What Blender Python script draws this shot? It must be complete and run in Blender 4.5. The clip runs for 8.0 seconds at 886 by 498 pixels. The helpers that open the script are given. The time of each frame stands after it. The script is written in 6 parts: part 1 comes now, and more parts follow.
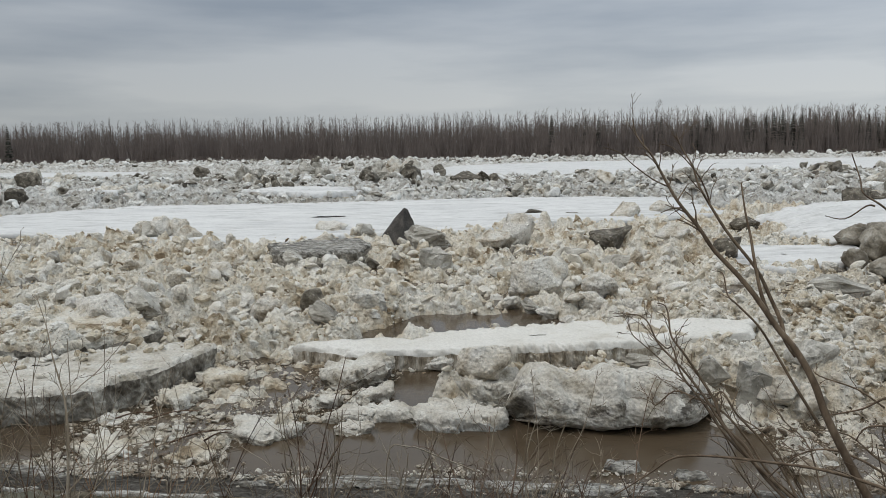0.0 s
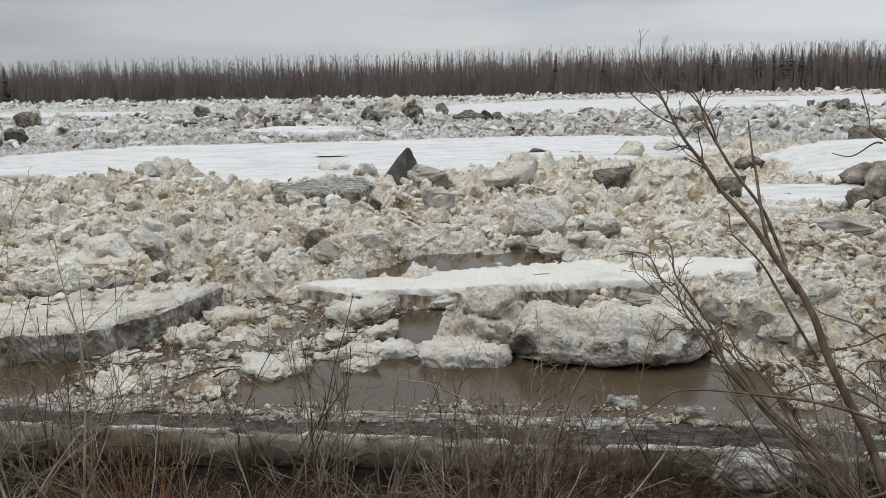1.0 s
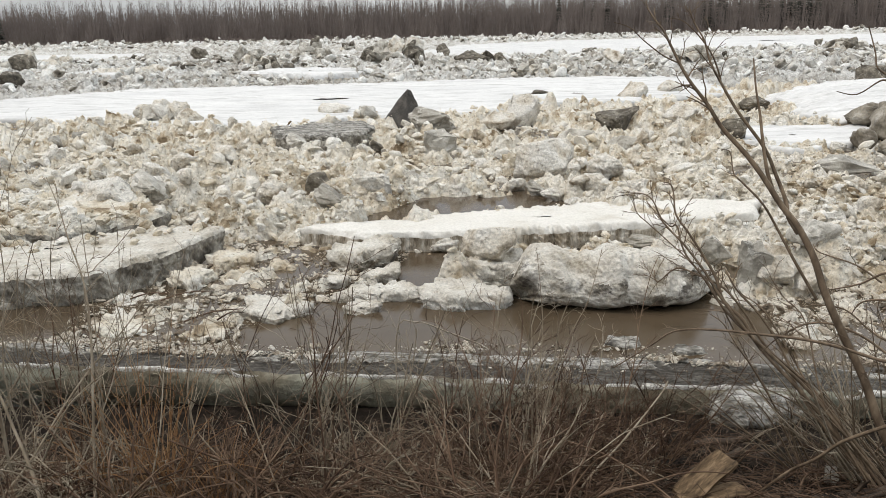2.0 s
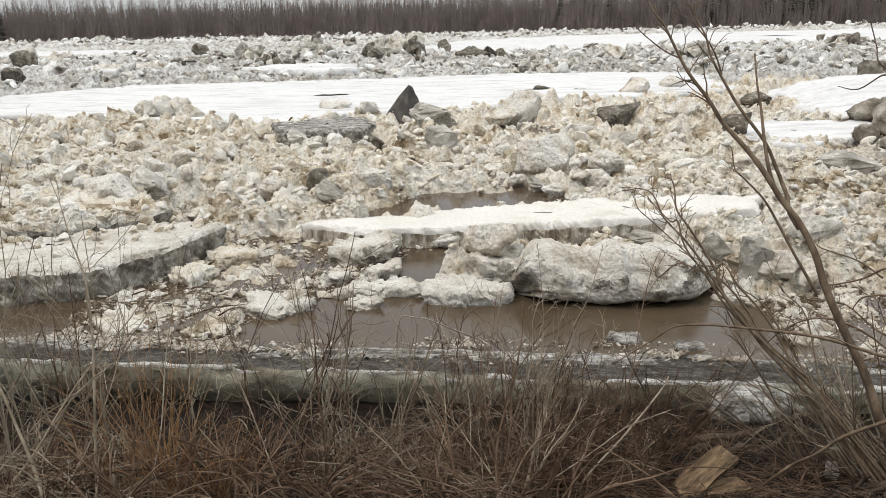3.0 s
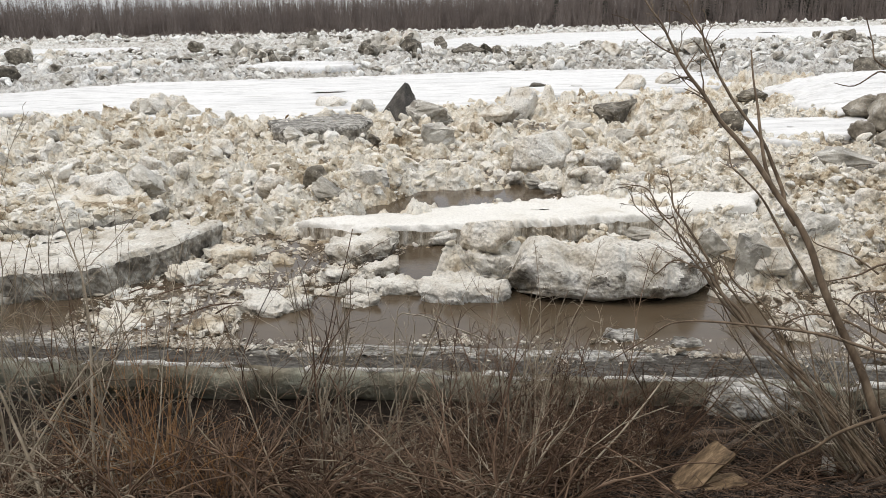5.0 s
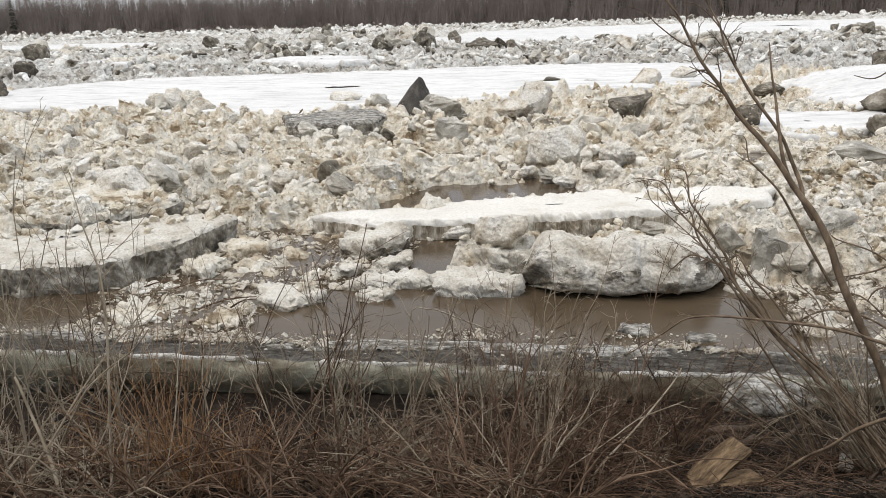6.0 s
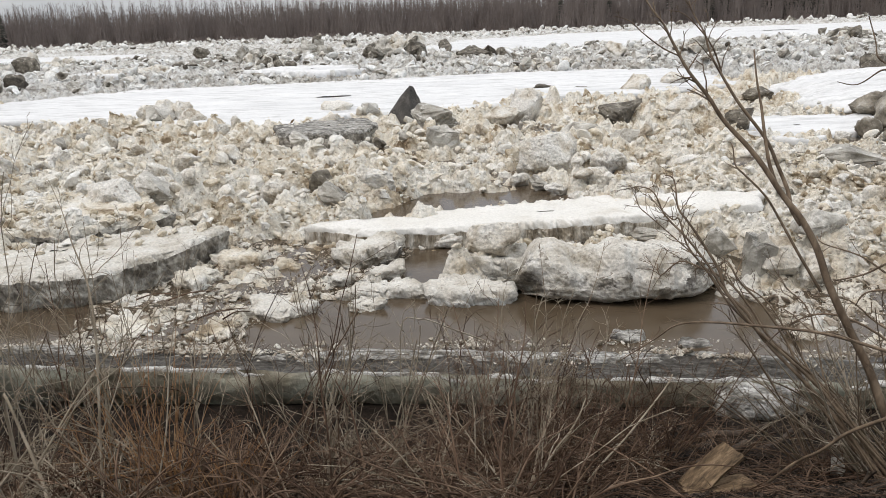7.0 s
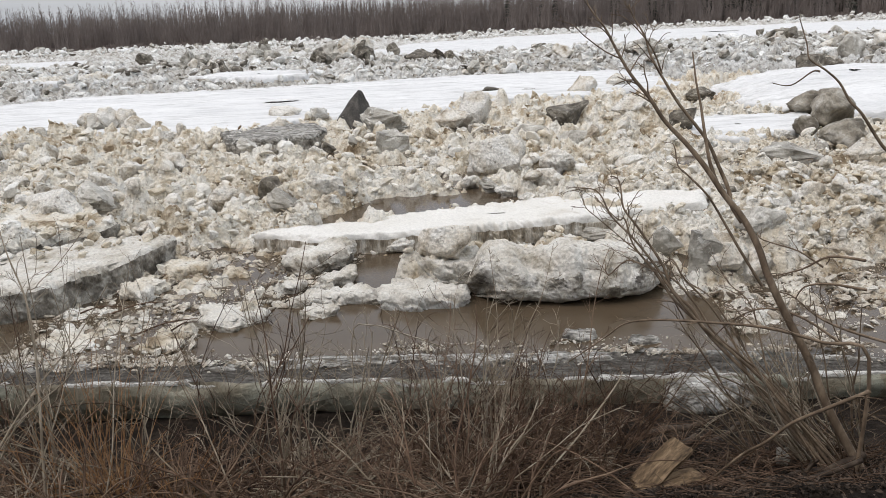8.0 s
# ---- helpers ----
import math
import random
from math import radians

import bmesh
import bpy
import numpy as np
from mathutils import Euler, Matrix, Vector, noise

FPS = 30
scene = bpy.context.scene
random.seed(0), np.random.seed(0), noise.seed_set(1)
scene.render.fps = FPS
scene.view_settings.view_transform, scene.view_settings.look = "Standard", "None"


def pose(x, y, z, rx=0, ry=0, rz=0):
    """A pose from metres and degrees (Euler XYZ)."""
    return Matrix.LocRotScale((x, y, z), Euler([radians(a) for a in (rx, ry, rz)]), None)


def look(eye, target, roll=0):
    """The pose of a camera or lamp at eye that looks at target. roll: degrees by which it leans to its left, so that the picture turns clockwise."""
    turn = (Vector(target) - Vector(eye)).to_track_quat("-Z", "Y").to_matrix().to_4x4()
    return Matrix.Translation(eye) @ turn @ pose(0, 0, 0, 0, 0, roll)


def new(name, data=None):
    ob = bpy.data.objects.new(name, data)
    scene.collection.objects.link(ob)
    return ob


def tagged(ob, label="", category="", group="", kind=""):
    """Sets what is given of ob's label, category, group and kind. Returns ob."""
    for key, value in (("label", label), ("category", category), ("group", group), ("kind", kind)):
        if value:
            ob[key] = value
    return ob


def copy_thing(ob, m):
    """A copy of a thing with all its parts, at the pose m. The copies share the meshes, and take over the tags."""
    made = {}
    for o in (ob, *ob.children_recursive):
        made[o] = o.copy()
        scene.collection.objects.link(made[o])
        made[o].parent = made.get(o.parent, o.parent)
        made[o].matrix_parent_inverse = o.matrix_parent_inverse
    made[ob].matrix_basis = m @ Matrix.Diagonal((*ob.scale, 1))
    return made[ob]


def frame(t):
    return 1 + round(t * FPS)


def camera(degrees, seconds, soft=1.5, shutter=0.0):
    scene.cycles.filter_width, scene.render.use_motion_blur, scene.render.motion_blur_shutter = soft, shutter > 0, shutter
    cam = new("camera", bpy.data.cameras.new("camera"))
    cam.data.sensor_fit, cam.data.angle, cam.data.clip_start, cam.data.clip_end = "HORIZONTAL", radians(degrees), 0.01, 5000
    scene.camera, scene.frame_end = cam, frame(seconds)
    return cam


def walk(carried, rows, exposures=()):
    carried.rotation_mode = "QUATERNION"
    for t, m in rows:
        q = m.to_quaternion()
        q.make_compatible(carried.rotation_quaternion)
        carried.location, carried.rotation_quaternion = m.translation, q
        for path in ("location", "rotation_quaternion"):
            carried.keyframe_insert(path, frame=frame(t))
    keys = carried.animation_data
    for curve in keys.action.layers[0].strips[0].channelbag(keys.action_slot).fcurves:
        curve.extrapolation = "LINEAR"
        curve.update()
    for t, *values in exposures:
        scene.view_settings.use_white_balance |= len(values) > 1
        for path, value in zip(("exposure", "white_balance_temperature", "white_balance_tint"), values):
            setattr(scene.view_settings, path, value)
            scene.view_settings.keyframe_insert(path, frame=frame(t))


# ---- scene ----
cam = camera(60.0, 8.0, soft=0.6)
PATH = [
    (0, pose(0.014, 0.049, 4.017, 82.65, 0.77, 0.06)),
    (0.5, pose(0.002, 0.011, 4.015, 82.49, 0.77, 0.11)),
    (0.6, pose(0.000, 0.012, 4.015, 82.22, 0.86, 0.09)),
    (0.7, pose(-0.002, 0.013, 4.014, 81.80, 0.92, 0.11)),
    (0.8, pose(-0.004, 0.014, 4.014, 81.01, 0.96, 0.18)),
    (1, pose(-0.009, 0.015, 4.013, 78.18, 0.91, 0.23)),
    (1.2, pose(-0.009, 0.012, 4.009, 75.54, 0.91, 0.20)),
    (1.5, pose(-0.010, 0.007, 4.003, 74.21, 1.02, 0.28)),
    (1.7, pose(-0.008, 0.007, 4.002, 74.08, 1.09, 0.27)),
    (3, pose(0.000, 0.006, 3.998, 73.68, 1.19, 0.39)),
    (3.5, pose(0.000, 0.000, 4.000, 73.60, 1.20, 0.30)),
    (4, pose(-0.003, -0.000, 3.999, 73.60, 1.23, 0.09)),
    (5.3, pose(-0.004, 0.002, 3.998, 73.34, 1.28, 0.16)),
    (5.5, pose(-0.004, 0.003, 3.997, 73.21, 1.35, 0.40)),
    (6, pose(-0.010, 0.009, 3.993, 73.11, 1.46, 1.12)),
    (6.2, pose(-0.012, 0.008, 3.995, 73.13, 1.66, 1.63)),
    (6.5, pose(-0.016, 0.008, 3.997, 73.22, 1.75, 2.05)),
    (6.7, pose(-0.004, 0.007, 4.002, 73.31, 1.91, 1.92)),
    (7, pose(0.015, 0.007, 4.008, 73.66, 2.08, 0.43)),
    (7.2, pose(0.024, 0.009, 4.011, 73.73, 2.08, -1.79)),
    (7.3, pose(0.028, 0.010, 4.012, 73.77, 2.12, -2.47)),
    (7.5, pose(0.037, 0.013, 4.015, 73.76, 2.26, -3.17)),
    (8, pose(0.039, 0.013, 4.015, 73.76, 2.44, -3.31)),
]
walk(cam, PATH, exposures=[(0.0, -0.38, 6600, 11), (0.6, -0.38, 6600, 11), (1.0, -0.2, 6650, 12), (1.6, 0.05, 6830, 13), (3.0, 0.21, 6920, 14), (5.5, 0.2, 6880, 15), (6.5, 0.19, 6820, 15), (8.0, 0.08, 6670, 16)])

# ---- sky and light: an overcast spring day ----
SUN_ELEVATION, SUN_AZIMUTH = radians(58), radians(-105)
world = bpy.data.worlds.new("overcast_sky")
scene.world = world
world.use_nodes = True
wn, wl = world.node_tree.nodes, world.node_tree.links
wn.clear()


def wnode(kind, **values):
    n = wn.new(kind)
    for key, value in values.items():
        n.inputs[key].default_value = value
    return n


w_out = wnode("ShaderNodeOutputWorld")
sky = wn.new("ShaderNodeTexSky")
sky.sky_type, sky.sun_disc = "NISHITA", False
sky.sun_elevation, sky.sun_rotation = SUN_ELEVATION, SUN_AZIMUTH
w_sky = wnode("ShaderNodeBackground", Strength=0.1)
wl.new(sky.outputs[0], w_sky.inputs["Color"])
w_tc = wn.new("ShaderNodeTexCoord")
w_map = wnode("ShaderNodeMapping", Scale=(1.0, 1.0, 7.0))
wl.new(w_tc.outputs["Generated"], w_map.inputs["Vector"])
w_noise = wnode("ShaderNodeTexNoise", Scale=1.7, Detail=6.0, Roughness=0.5)
wl.new(w_map.outputs[0], w_noise.inputs["Vector"])
w_ramp = wn.new("ShaderNodeValToRGB")
w_ramp.color_ramp.elements[0].position, w_ramp.color_ramp.elements[0].color = 0.38, (0.345, 0.41, 0.49, 1)
w_ramp.color_ramp.elements[1].position, w_ramp.color_ramp.elements[1].color = 0.64, (0.59, 0.65, 0.71, 1)
wl.new(w_noise.outputs["Fac"], w_ramp.inputs[0])
w_sep = wn.new("ShaderNodeSeparateXYZ")
wl.new(w_tc.outputs["Generated"], w_sep.inputs[0])
w_grad = wn.new("ShaderNodeValToRGB")
w_grad.color_ramp.elements[0].position, w_grad.color_ramp.elements[0].color = 0.0, (1.16, 1.10, 1.0, 1)
w_grad.color_ramp.elements[1].position, w_grad.color_ramp.elements[1].color = 0.16, (1, 1, 1, 1)
w_top = w_grad.color_ramp.elements.new(0.95)
w_top.color = (2.6, 2.5, 2.3, 1)
wl.new(w_sep.outputs["Z"], w_grad.inputs[0])
w_mul = wn.new("ShaderNodeMix")
w_mul.data_type, w_mul.blend_type = "RGBA", "MULTIPLY"
w_mul.inputs["Factor"].default_value = 1.0
wl.new(w_ramp.outputs[0], w_mul.inputs["A"])
wl.new(w_grad.outputs[0], w_mul.inputs["B"])
w_cloud = wnode("ShaderNodeBackground")
wl.new(w_mul.outputs["Result"], w_cloud.inputs["Color"])
w_side = wnode("ShaderNodeMapRange", **{"From Min": -0.6, "From Max": 0.6, "To Min": 0.87, "To Max": 1.22})
wl.new(w_sep.outputs["X"], w_side.inputs["Value"])
wl.new(w_side.outputs[0], w_cloud.inputs["Strength"])
w_add = wn.new("ShaderNodeMixShader")
w_add.inputs[0].default_value = 0.93
wl.new(w_sky.outputs[0], w_add.inputs[1])
wl.new(w_cloud.outputs[0], w_add.inputs[2])
wl.new(w_add.outputs[0], w_out.inputs["Surface"])

sun = new("sun", bpy.data.lights.new("sun", "SUN"))
sun.data.energy, sun.data.angle, sun.data.color = 1.2, radians(14), (1.0, 0.96, 0.9)
sun.matrix_world = look((0, 0, 0), (-math.sin(SUN_AZIMUTH) * math.cos(SUN_ELEVATION), -math.cos(SUN_AZIMUTH) * math.cos(SUN_ELEVATION), -math.sin(SUN_ELEVATION)))
sun.location = (-30, 10, 60)


# ---- materials ----
def material(name, stops, scale=1.0, detail=6.0, rough=0.8, bump=0.3, bump_scale=20.0, bump_depth=0.02, stretch=(1, 1, 1),
             second=None, tint=None, piece=0.0, spec=0.4, island=False, grain=None, crumbs=0.0, zone=None, local=False):
    """stops: (position, colour) along a noise; second: (scale, low, high, colour, amount) a second layer of stains; piece: how far whole pieces differ."""
    m = bpy.data.materials.new(name)
    m.use_nodes = True
    nodes, links = m.node_tree.nodes, m.node_tree.links
    bsdf = nodes["Principled BSDF"]
    tc = nodes.new("ShaderNodeTexCoord" if local else "ShaderNodeNewGeometry")
    mp = nodes.new("ShaderNodeMapping")
    mp.inputs["Scale"].default_value = stretch
    links.new(tc.outputs["Object" if local else "Position"], mp.inputs["Vector"])
    n1 = nodes.new("ShaderNodeTexNoise")
    n1.inputs["Scale"].default_value, n1.inputs["Detail"].default_value, n1.inputs["Roughness"].default_value = scale, detail, 0.62
    links.new(mp.outputs[0], n1.inputs["Vector"])
    fac = n1.outputs["Fac"]
    if piece:
        info = nodes.new("ShaderNodeNewGeometry" if island else "ShaderNodeObjectInfo")
        shift = nodes.new("ShaderNodeMath")
        shift.operation = "MULTIPLY_ADD"
        links.new(info.outputs["Random Per Island" if island else "Random"], shift.inputs[0])
        shift.inputs[1].default_value = piece
        add = nodes.new("ShaderNodeMath")
        add.operation = "ADD"
        shift.inputs[2].default_value = -piece / 2
        links.new(fac, add.inputs[0])
        links.new(shift.outputs[0], add.inputs[1])
        fac = add.outputs[0]
    if zone:
        z_scale, z_amount = zone
        nz = nodes.new("ShaderNodeTexNoise")
        nz.inputs["Scale"].default_value, nz.inputs["Detail"].default_value = z_scale, 3.0
        links.new(mp.outputs[0], nz.inputs["Vector"])
        rz = nodes.new("ShaderNodeMapRange")
        rz.inputs["From Min"].default_value, rz.inputs["From Max"].default_value = 0.3, 0.7
        rz.inputs["To Min"].default_value, rz.inputs["To Max"].default_value = -z_amount, z_amount * 0.8
        links.new(nz.outputs["Fac"], rz.inputs["Value"])
        addz = nodes.new("ShaderNodeMath")
        addz.operation = "ADD"
        links.new(fac, addz.inputs[0])
        links.new(rz.outputs[0], addz.inputs[1])
        fac = addz.outputs[0]
    ramp = nodes.new("ShaderNodeValToRGB")
    el = ramp.color_ramp.elements
    while len(el) < len(stops):
        el.new(0.5)
    for e, (p, c) in zip(el, stops):
        e.position, e.color = p, (*c, 1)
    links.new(fac, ramp.inputs[0])
    colour = ramp.outputs[0]
    if second:
        s_scale, low, high, s_colour, amount = second
        n2 = nodes.new("ShaderNodeTexNoise")
        n2.inputs["Scale"].default_value, n2.inputs["Detail"].default_value, n2.inputs["Roughness"].default_value = s_scale, 8.0, 0.65
        links.new(mp.outputs[0], n2.inputs["Vector"])
        r2 = nodes.new("ShaderNodeMapRange")
        r2.inputs["From Min"].default_value, r2.inputs["From Max"].default_value, r2.inputs["To Max"].default_value = low, high, amount
        links.new(n2.outputs["Fac"], r2.inputs["Value"])
        mix = nodes.new("ShaderNodeMix")
        mix.data_type = "RGBA"
        links.new(r2.outputs[0], mix.inputs["Factor"])
        links.new(colour, mix.inputs["A"])
        mix.inputs["B"].default_value = (*s_colour, 1)
        colour = mix.outputs["Result"]
    if grain:
        g_scale, low, high = grain
        n4 = nodes.new("ShaderNodeTexNoise")
        n4.inputs["Scale"].default_value, n4.inputs["Detail"].default_value, n4.inputs["Roughness"].default_value = g_scale, 5.0, 0.7
        links.new(mp.outputs[0], n4.inputs["Vector"])
        r4 = nodes.new("ShaderNodeMapRange")
        r4.inputs["From Min"].default_value, r4.inputs["From Max"].default_value = 0.36, 0.58
        r4.inputs["To Min"].default_value, r4.inputs["To Max"].default_value = low, high
        links.new(n4.outputs["Fac"], r4.inputs["Value"])
        mul = nodes.new("ShaderNodeMix")
        mul.data_type, mul.blend_type = "RGBA", "MULTIPLY"
        mul.inputs["Factor"].default_value = 1.0
        links.new(colour, mul.inputs["A"])
        links.new(r4.outputs[0], mul.inputs["B"])
        colour = mul.outputs["Result"]
    links.new(colour, bsdf.inputs["Base Color"])
    bsdf.inputs["Roughness"].default_value = rough
    bsdf.inputs["Specular IOR Level"].default_value = spec
    if bump:
        n3 = nodes.new("ShaderNodeTexNoise")
        n3.inputs["Scale"].default_value, n3.inputs["Detail"].default_value, n3.inputs["Roughness"].default_value = bump_scale, 6.0, 0.7
        links.new(mp.outputs[0], n3.inputs["Vector"])
        b = nodes.new("ShaderNodeBump")
        b.inputs["Strength"].default_value, b.inputs["Distance"].default_value = bump, bump_depth
        height = n3.outputs["Fac"]
        if crumbs:
            vor = nodes.new("ShaderNodeTexVoronoi")
            vor.feature = "SMOOTH_F1"
            vor.inputs["Scale"].default_value = crumbs
            links.new(mp.outputs[0], vor.inputs["Vector"])
            sub = nodes.new("ShaderNodeMath")
            sub.operation = "SUBTRACT"
            links.new(height, sub.inputs[0])
            links.new(vor.outputs["Distance"], sub.inputs[1])
            height = sub.outputs[0]
        links.new(height, b.inputs["Height"])
        links.new(b.outputs[0], bsdf.inputs["Normal"])
    return m


m_rubble = material("dirty_rubble_ice", [(0.30, (0.22, 0.155, 0.088)), (0.37, (0.50, 0.405, 0.28)), (0.45, (0.75, 0.67, 0.54)), (0.55, (0.87, 0.82, 0.72)), (0.72, (0.90, 0.875, 0.815))],
                    scale=1.3, detail=12.0, rough=0.75, bump=1.0, bump_scale=16.0, bump_depth=0.07, second=(12.0, 0.57, 0.65, (0.20, 0.145, 0.09), 0.6), grain=(26.0, 0.78, 1.0), crumbs=11.0, zone=(0.33, 0.09))
m_snow = material("wind_packed_snow", [(0.3, (0.59, 0.59, 0.585)), (0.45, (0.69, 0.686, 0.675)), (0.7, (0.77, 0.765, 0.75))], scale=0.18, rough=0.7, bump=0.3, bump_scale=1.6,
                  bump_depth=0.05, stretch=(0.5, 1.6, 1), second=(0.9, 0.50, 0.66, (0.45, 0.445, 0.43), 0.75), grain=(5.0, 0.86, 1.0))
m_cream_snow = material("granular_cream_snow", [(0.3, (0.60, 0.56, 0.49)), (0.45, (0.71, 0.685, 0.63)), (0.7, (0.78, 0.76, 0.715))], scale=0.9, detail=9.0, rough=0.75, bump=0.7, bump_scale=12.0,
                        bump_depth=0.04, second=(2.2, 0.60, 0.70, (0.50, 0.45, 0.37), 0.6), grain=(20.0, 0.84, 1.0))
m_far_rubble = material("grey_white_far_rubble", [(0.30, (0.22, 0.19, 0.15)), (0.38, (0.44, 0.405, 0.345)), (0.47, (0.66, 0.635, 0.585)), (0.58, (0.80, 0.79, 0.755)), (0.72, (0.86, 0.86, 0.84))], scale=0.45, detail=12.0, rough=0.75, bump=1.0,
                         bump_scale=3.0, bump_depth=0.3, second=(1.6, 0.54, 0.63, (0.17, 0.145, 0.11), 0.75), grain=(5.0, 0.6, 1.0), zone=(0.05, 0.08))
m_slab = material("grainy_white_slab_ice", [(0.29, (0.31, 0.26, 0.19)), (0.38, (0.50, 0.45, 0.365)), (0.47, (0.65, 0.605, 0.53)), (0.64, (0.77, 0.745, 0.68))], scale=1.9, detail=12.0, rough=0.7, bump=0.9,
                  bump_scale=22.0, bump_depth=0.04, second=(8.0, 0.59, 0.66, (0.20, 0.16, 0.11), 0.6), grain=(26.0, 0.7, 1.0), crumbs=18.0)
# Side walls of several floes: a mottled grey, darker than their tops.
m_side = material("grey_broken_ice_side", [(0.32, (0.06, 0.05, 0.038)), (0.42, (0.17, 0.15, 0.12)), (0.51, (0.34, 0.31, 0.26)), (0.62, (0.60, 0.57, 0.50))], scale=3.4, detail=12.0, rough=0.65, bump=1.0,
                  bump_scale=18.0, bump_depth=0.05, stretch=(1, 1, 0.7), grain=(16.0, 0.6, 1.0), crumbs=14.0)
m_streak = material("brown_streaked_slab_side", [(0.33, (0.13, 0.10, 0.068)), (0.43, (0.34, 0.285, 0.21)), (0.52, (0.58, 0.52, 0.43)), (0.64, (0.78, 0.745, 0.67))], scale=2.0, detail=11.0, rough=0.65, bump=0.9,
                    bump_scale=8.0, bump_depth=0.05, stretch=(3.2, 3.2, 0.7), grain=(12.0, 0.6, 1.0))
m_patchy = material("dirty_patched_ice_side", [(0.30, (0.10, 0.083, 0.06)), (0.40, (0.30, 0.26, 0.20)), (0.49, (0.58, 0.54, 0.465)), (0.60, (0.80, 0.77, 0.71))], scale=2.3, detail=12.0, rough=0.7, bump=1.0,
                    bump_scale=20.0, bump_depth=0.05, stretch=(1, 1, 1.3), second=(1.9, 0.53, 0.60, (0.085, 0.07, 0.052), 0.85), grain=(18.0, 0.6, 1.0), crumbs=15.0)
m_white_block = material("pale_block_ice", [(0.28, (0.30, 0.235, 0.16)), (0.37, (0.55, 0.475, 0.37)), (0.45, (0.76, 0.70, 0.60)), (0.57, (0.87, 0.835, 0.765))], scale=1.7, detail=12.0, rough=0.65, bump=1.0,
                         bump_scale=14.0, bump_depth=0.07, piece=0.12, second=(7.0, 0.59, 0.66, (0.24, 0.19, 0.13), 0.65), grain=(22.0, 0.66, 1.0), crumbs=12.0)
m_grey_block = material("grey_glassy_block_ice", [(0.30, (0.19, 0.172, 0.14)), (0.44, (0.36, 0.335, 0.285)), (0.56, (0.52, 0.49, 0.43)), (0.68, (0.72, 0.69, 0.63))], scale=1.6, detail=12.0, rough=0.4, bump=0.8,
                        bump_scale=11.0, bump_depth=0.05, piece=0.14, second=(3.0, 0.56, 0.64, (0.76, 0.735, 0.68), 0.8), grain=(24.0, 0.75, 1.0))
m_dark_block = material("mud_soaked_block_ice", [(0.30, (0.06, 0.05, 0.038)), (0.46, (0.14, 0.12, 0.092)), (0.58, (0.26, 0.23, 0.18)), (0.70, (0.48, 0.44, 0.37))], scale=2.4, detail=12.0, rough=0.65, bump=1.0,
                        bump_scale=8.0, bump_depth=0.08, piece=0.12, second=(4.5, 0.58, 0.66, (0.62, 0.58, 0.50), 0.8), grain=(18.0, 0.6, 1.0))
m_black_ice = material("black_silty_ice", [(0.30, (0.030, 0.026, 0.022)), (0.50, (0.062, 0.055, 0.047)), (0.66, (0.12, 0.108, 0.092)), (0.76, (0.40, 0.37, 0.32))], scale=2.6, detail=11.0, rough=0.6, bump=0.9,
                       bump_scale=9.0, bump_depth=0.06, grain=(18.0, 0.6, 1.0))
m_boulder = material("brown_grey_boulder_ice", [(0.32, (0.09, 0.074, 0.053)), (0.46, (0.19, 0.162, 0.122)), (0.58, (0.34, 0.305, 0.245)), (0.72, (0.60, 0.565, 0.50))], scale=1.3, detail=10.0, rough=0.6, bump=0.7,
                     bump_scale=9.0, bump_depth=0.06, second=(1.0, 0.55, 0.68, (0.70, 0.675, 0.62), 0.7), grain=(14.0, 0.7, 1.0))
m_chips = material("crumbly_ice_lumps", [(0.23, (0.22, 0.155, 0.088)), (0.33, (0.50, 0.41, 0.28)), (0.42, (0.76, 0.68, 0.545)), (0.52, (0.88, 0.83, 0.735)), (0.74, (0.91, 0.89, 0.835))], scale=1.5, detail=8.0, rough=0.75, bump=1.0,
                   bump_scale=24.0, bump_depth=0.05, piece=0.27, island=True, second=(12.0, 0.57, 0.65, (0.20, 0.15, 0.095), 0.55), grain=(26.0, 0.8, 1.0), zone=(0.33, 0.08))
m_far_chips = material("coarse_far_ice_lumps", [(0.27, (0.10, 0.085, 0.065)), (0.35, (0.34, 0.305, 0.25)), (0.44, (0.66, 0.635, 0.575)), (0.55, (0.84, 0.83, 0.79)), (0.80, (0.90, 0.90, 0.88))], scale=0.8, detail=9.0, rough=0.75, bump=0.8,
                       bump_scale=5.0, bump_depth=0.1, piece=0.36, island=True, grain=(5.0, 0.65, 1.0), zone=(0.06, 0.10))
m_brash = material("muddy_brash_ice", [(0.25, (0.15, 0.108, 0.07)), (0.37, (0.34, 0.275, 0.20)), (0.47, (0.56, 0.495, 0.40)), (0.60, (0.69, 0.635, 0.545)), (0.78, (0.79, 0.75, 0.67))], scale=3.0, detail=10.0, rough=0.65, bump=1.0, bump_scale=24.0, bump_depth=0.04,
                   piece=0.30, island=True, grain=(26.0, 0.62, 1.0), zone=(1.1, 0.12))
m_silt = material("wet_grey_silt", [(0.32, (0.042, 0.037, 0.031)), (0.47, (0.088, 0.079, 0.068)), (0.58, (0.145, 0.132, 0.115)), (0.70, (0.24, 0.222, 0.198))], scale=7.0, detail=12.0, rough=0.9, bump=1.0, bump_scale=26.0,
                  bump_depth=0.05, stretch=(0.8, 1.2, 1), second=(1.6, 0.55, 0.68, (0.17, 0.16, 0.145), 0.8), spec=0.08, grain=(30.0, 0.5, 1.15), crumbs=30.0)
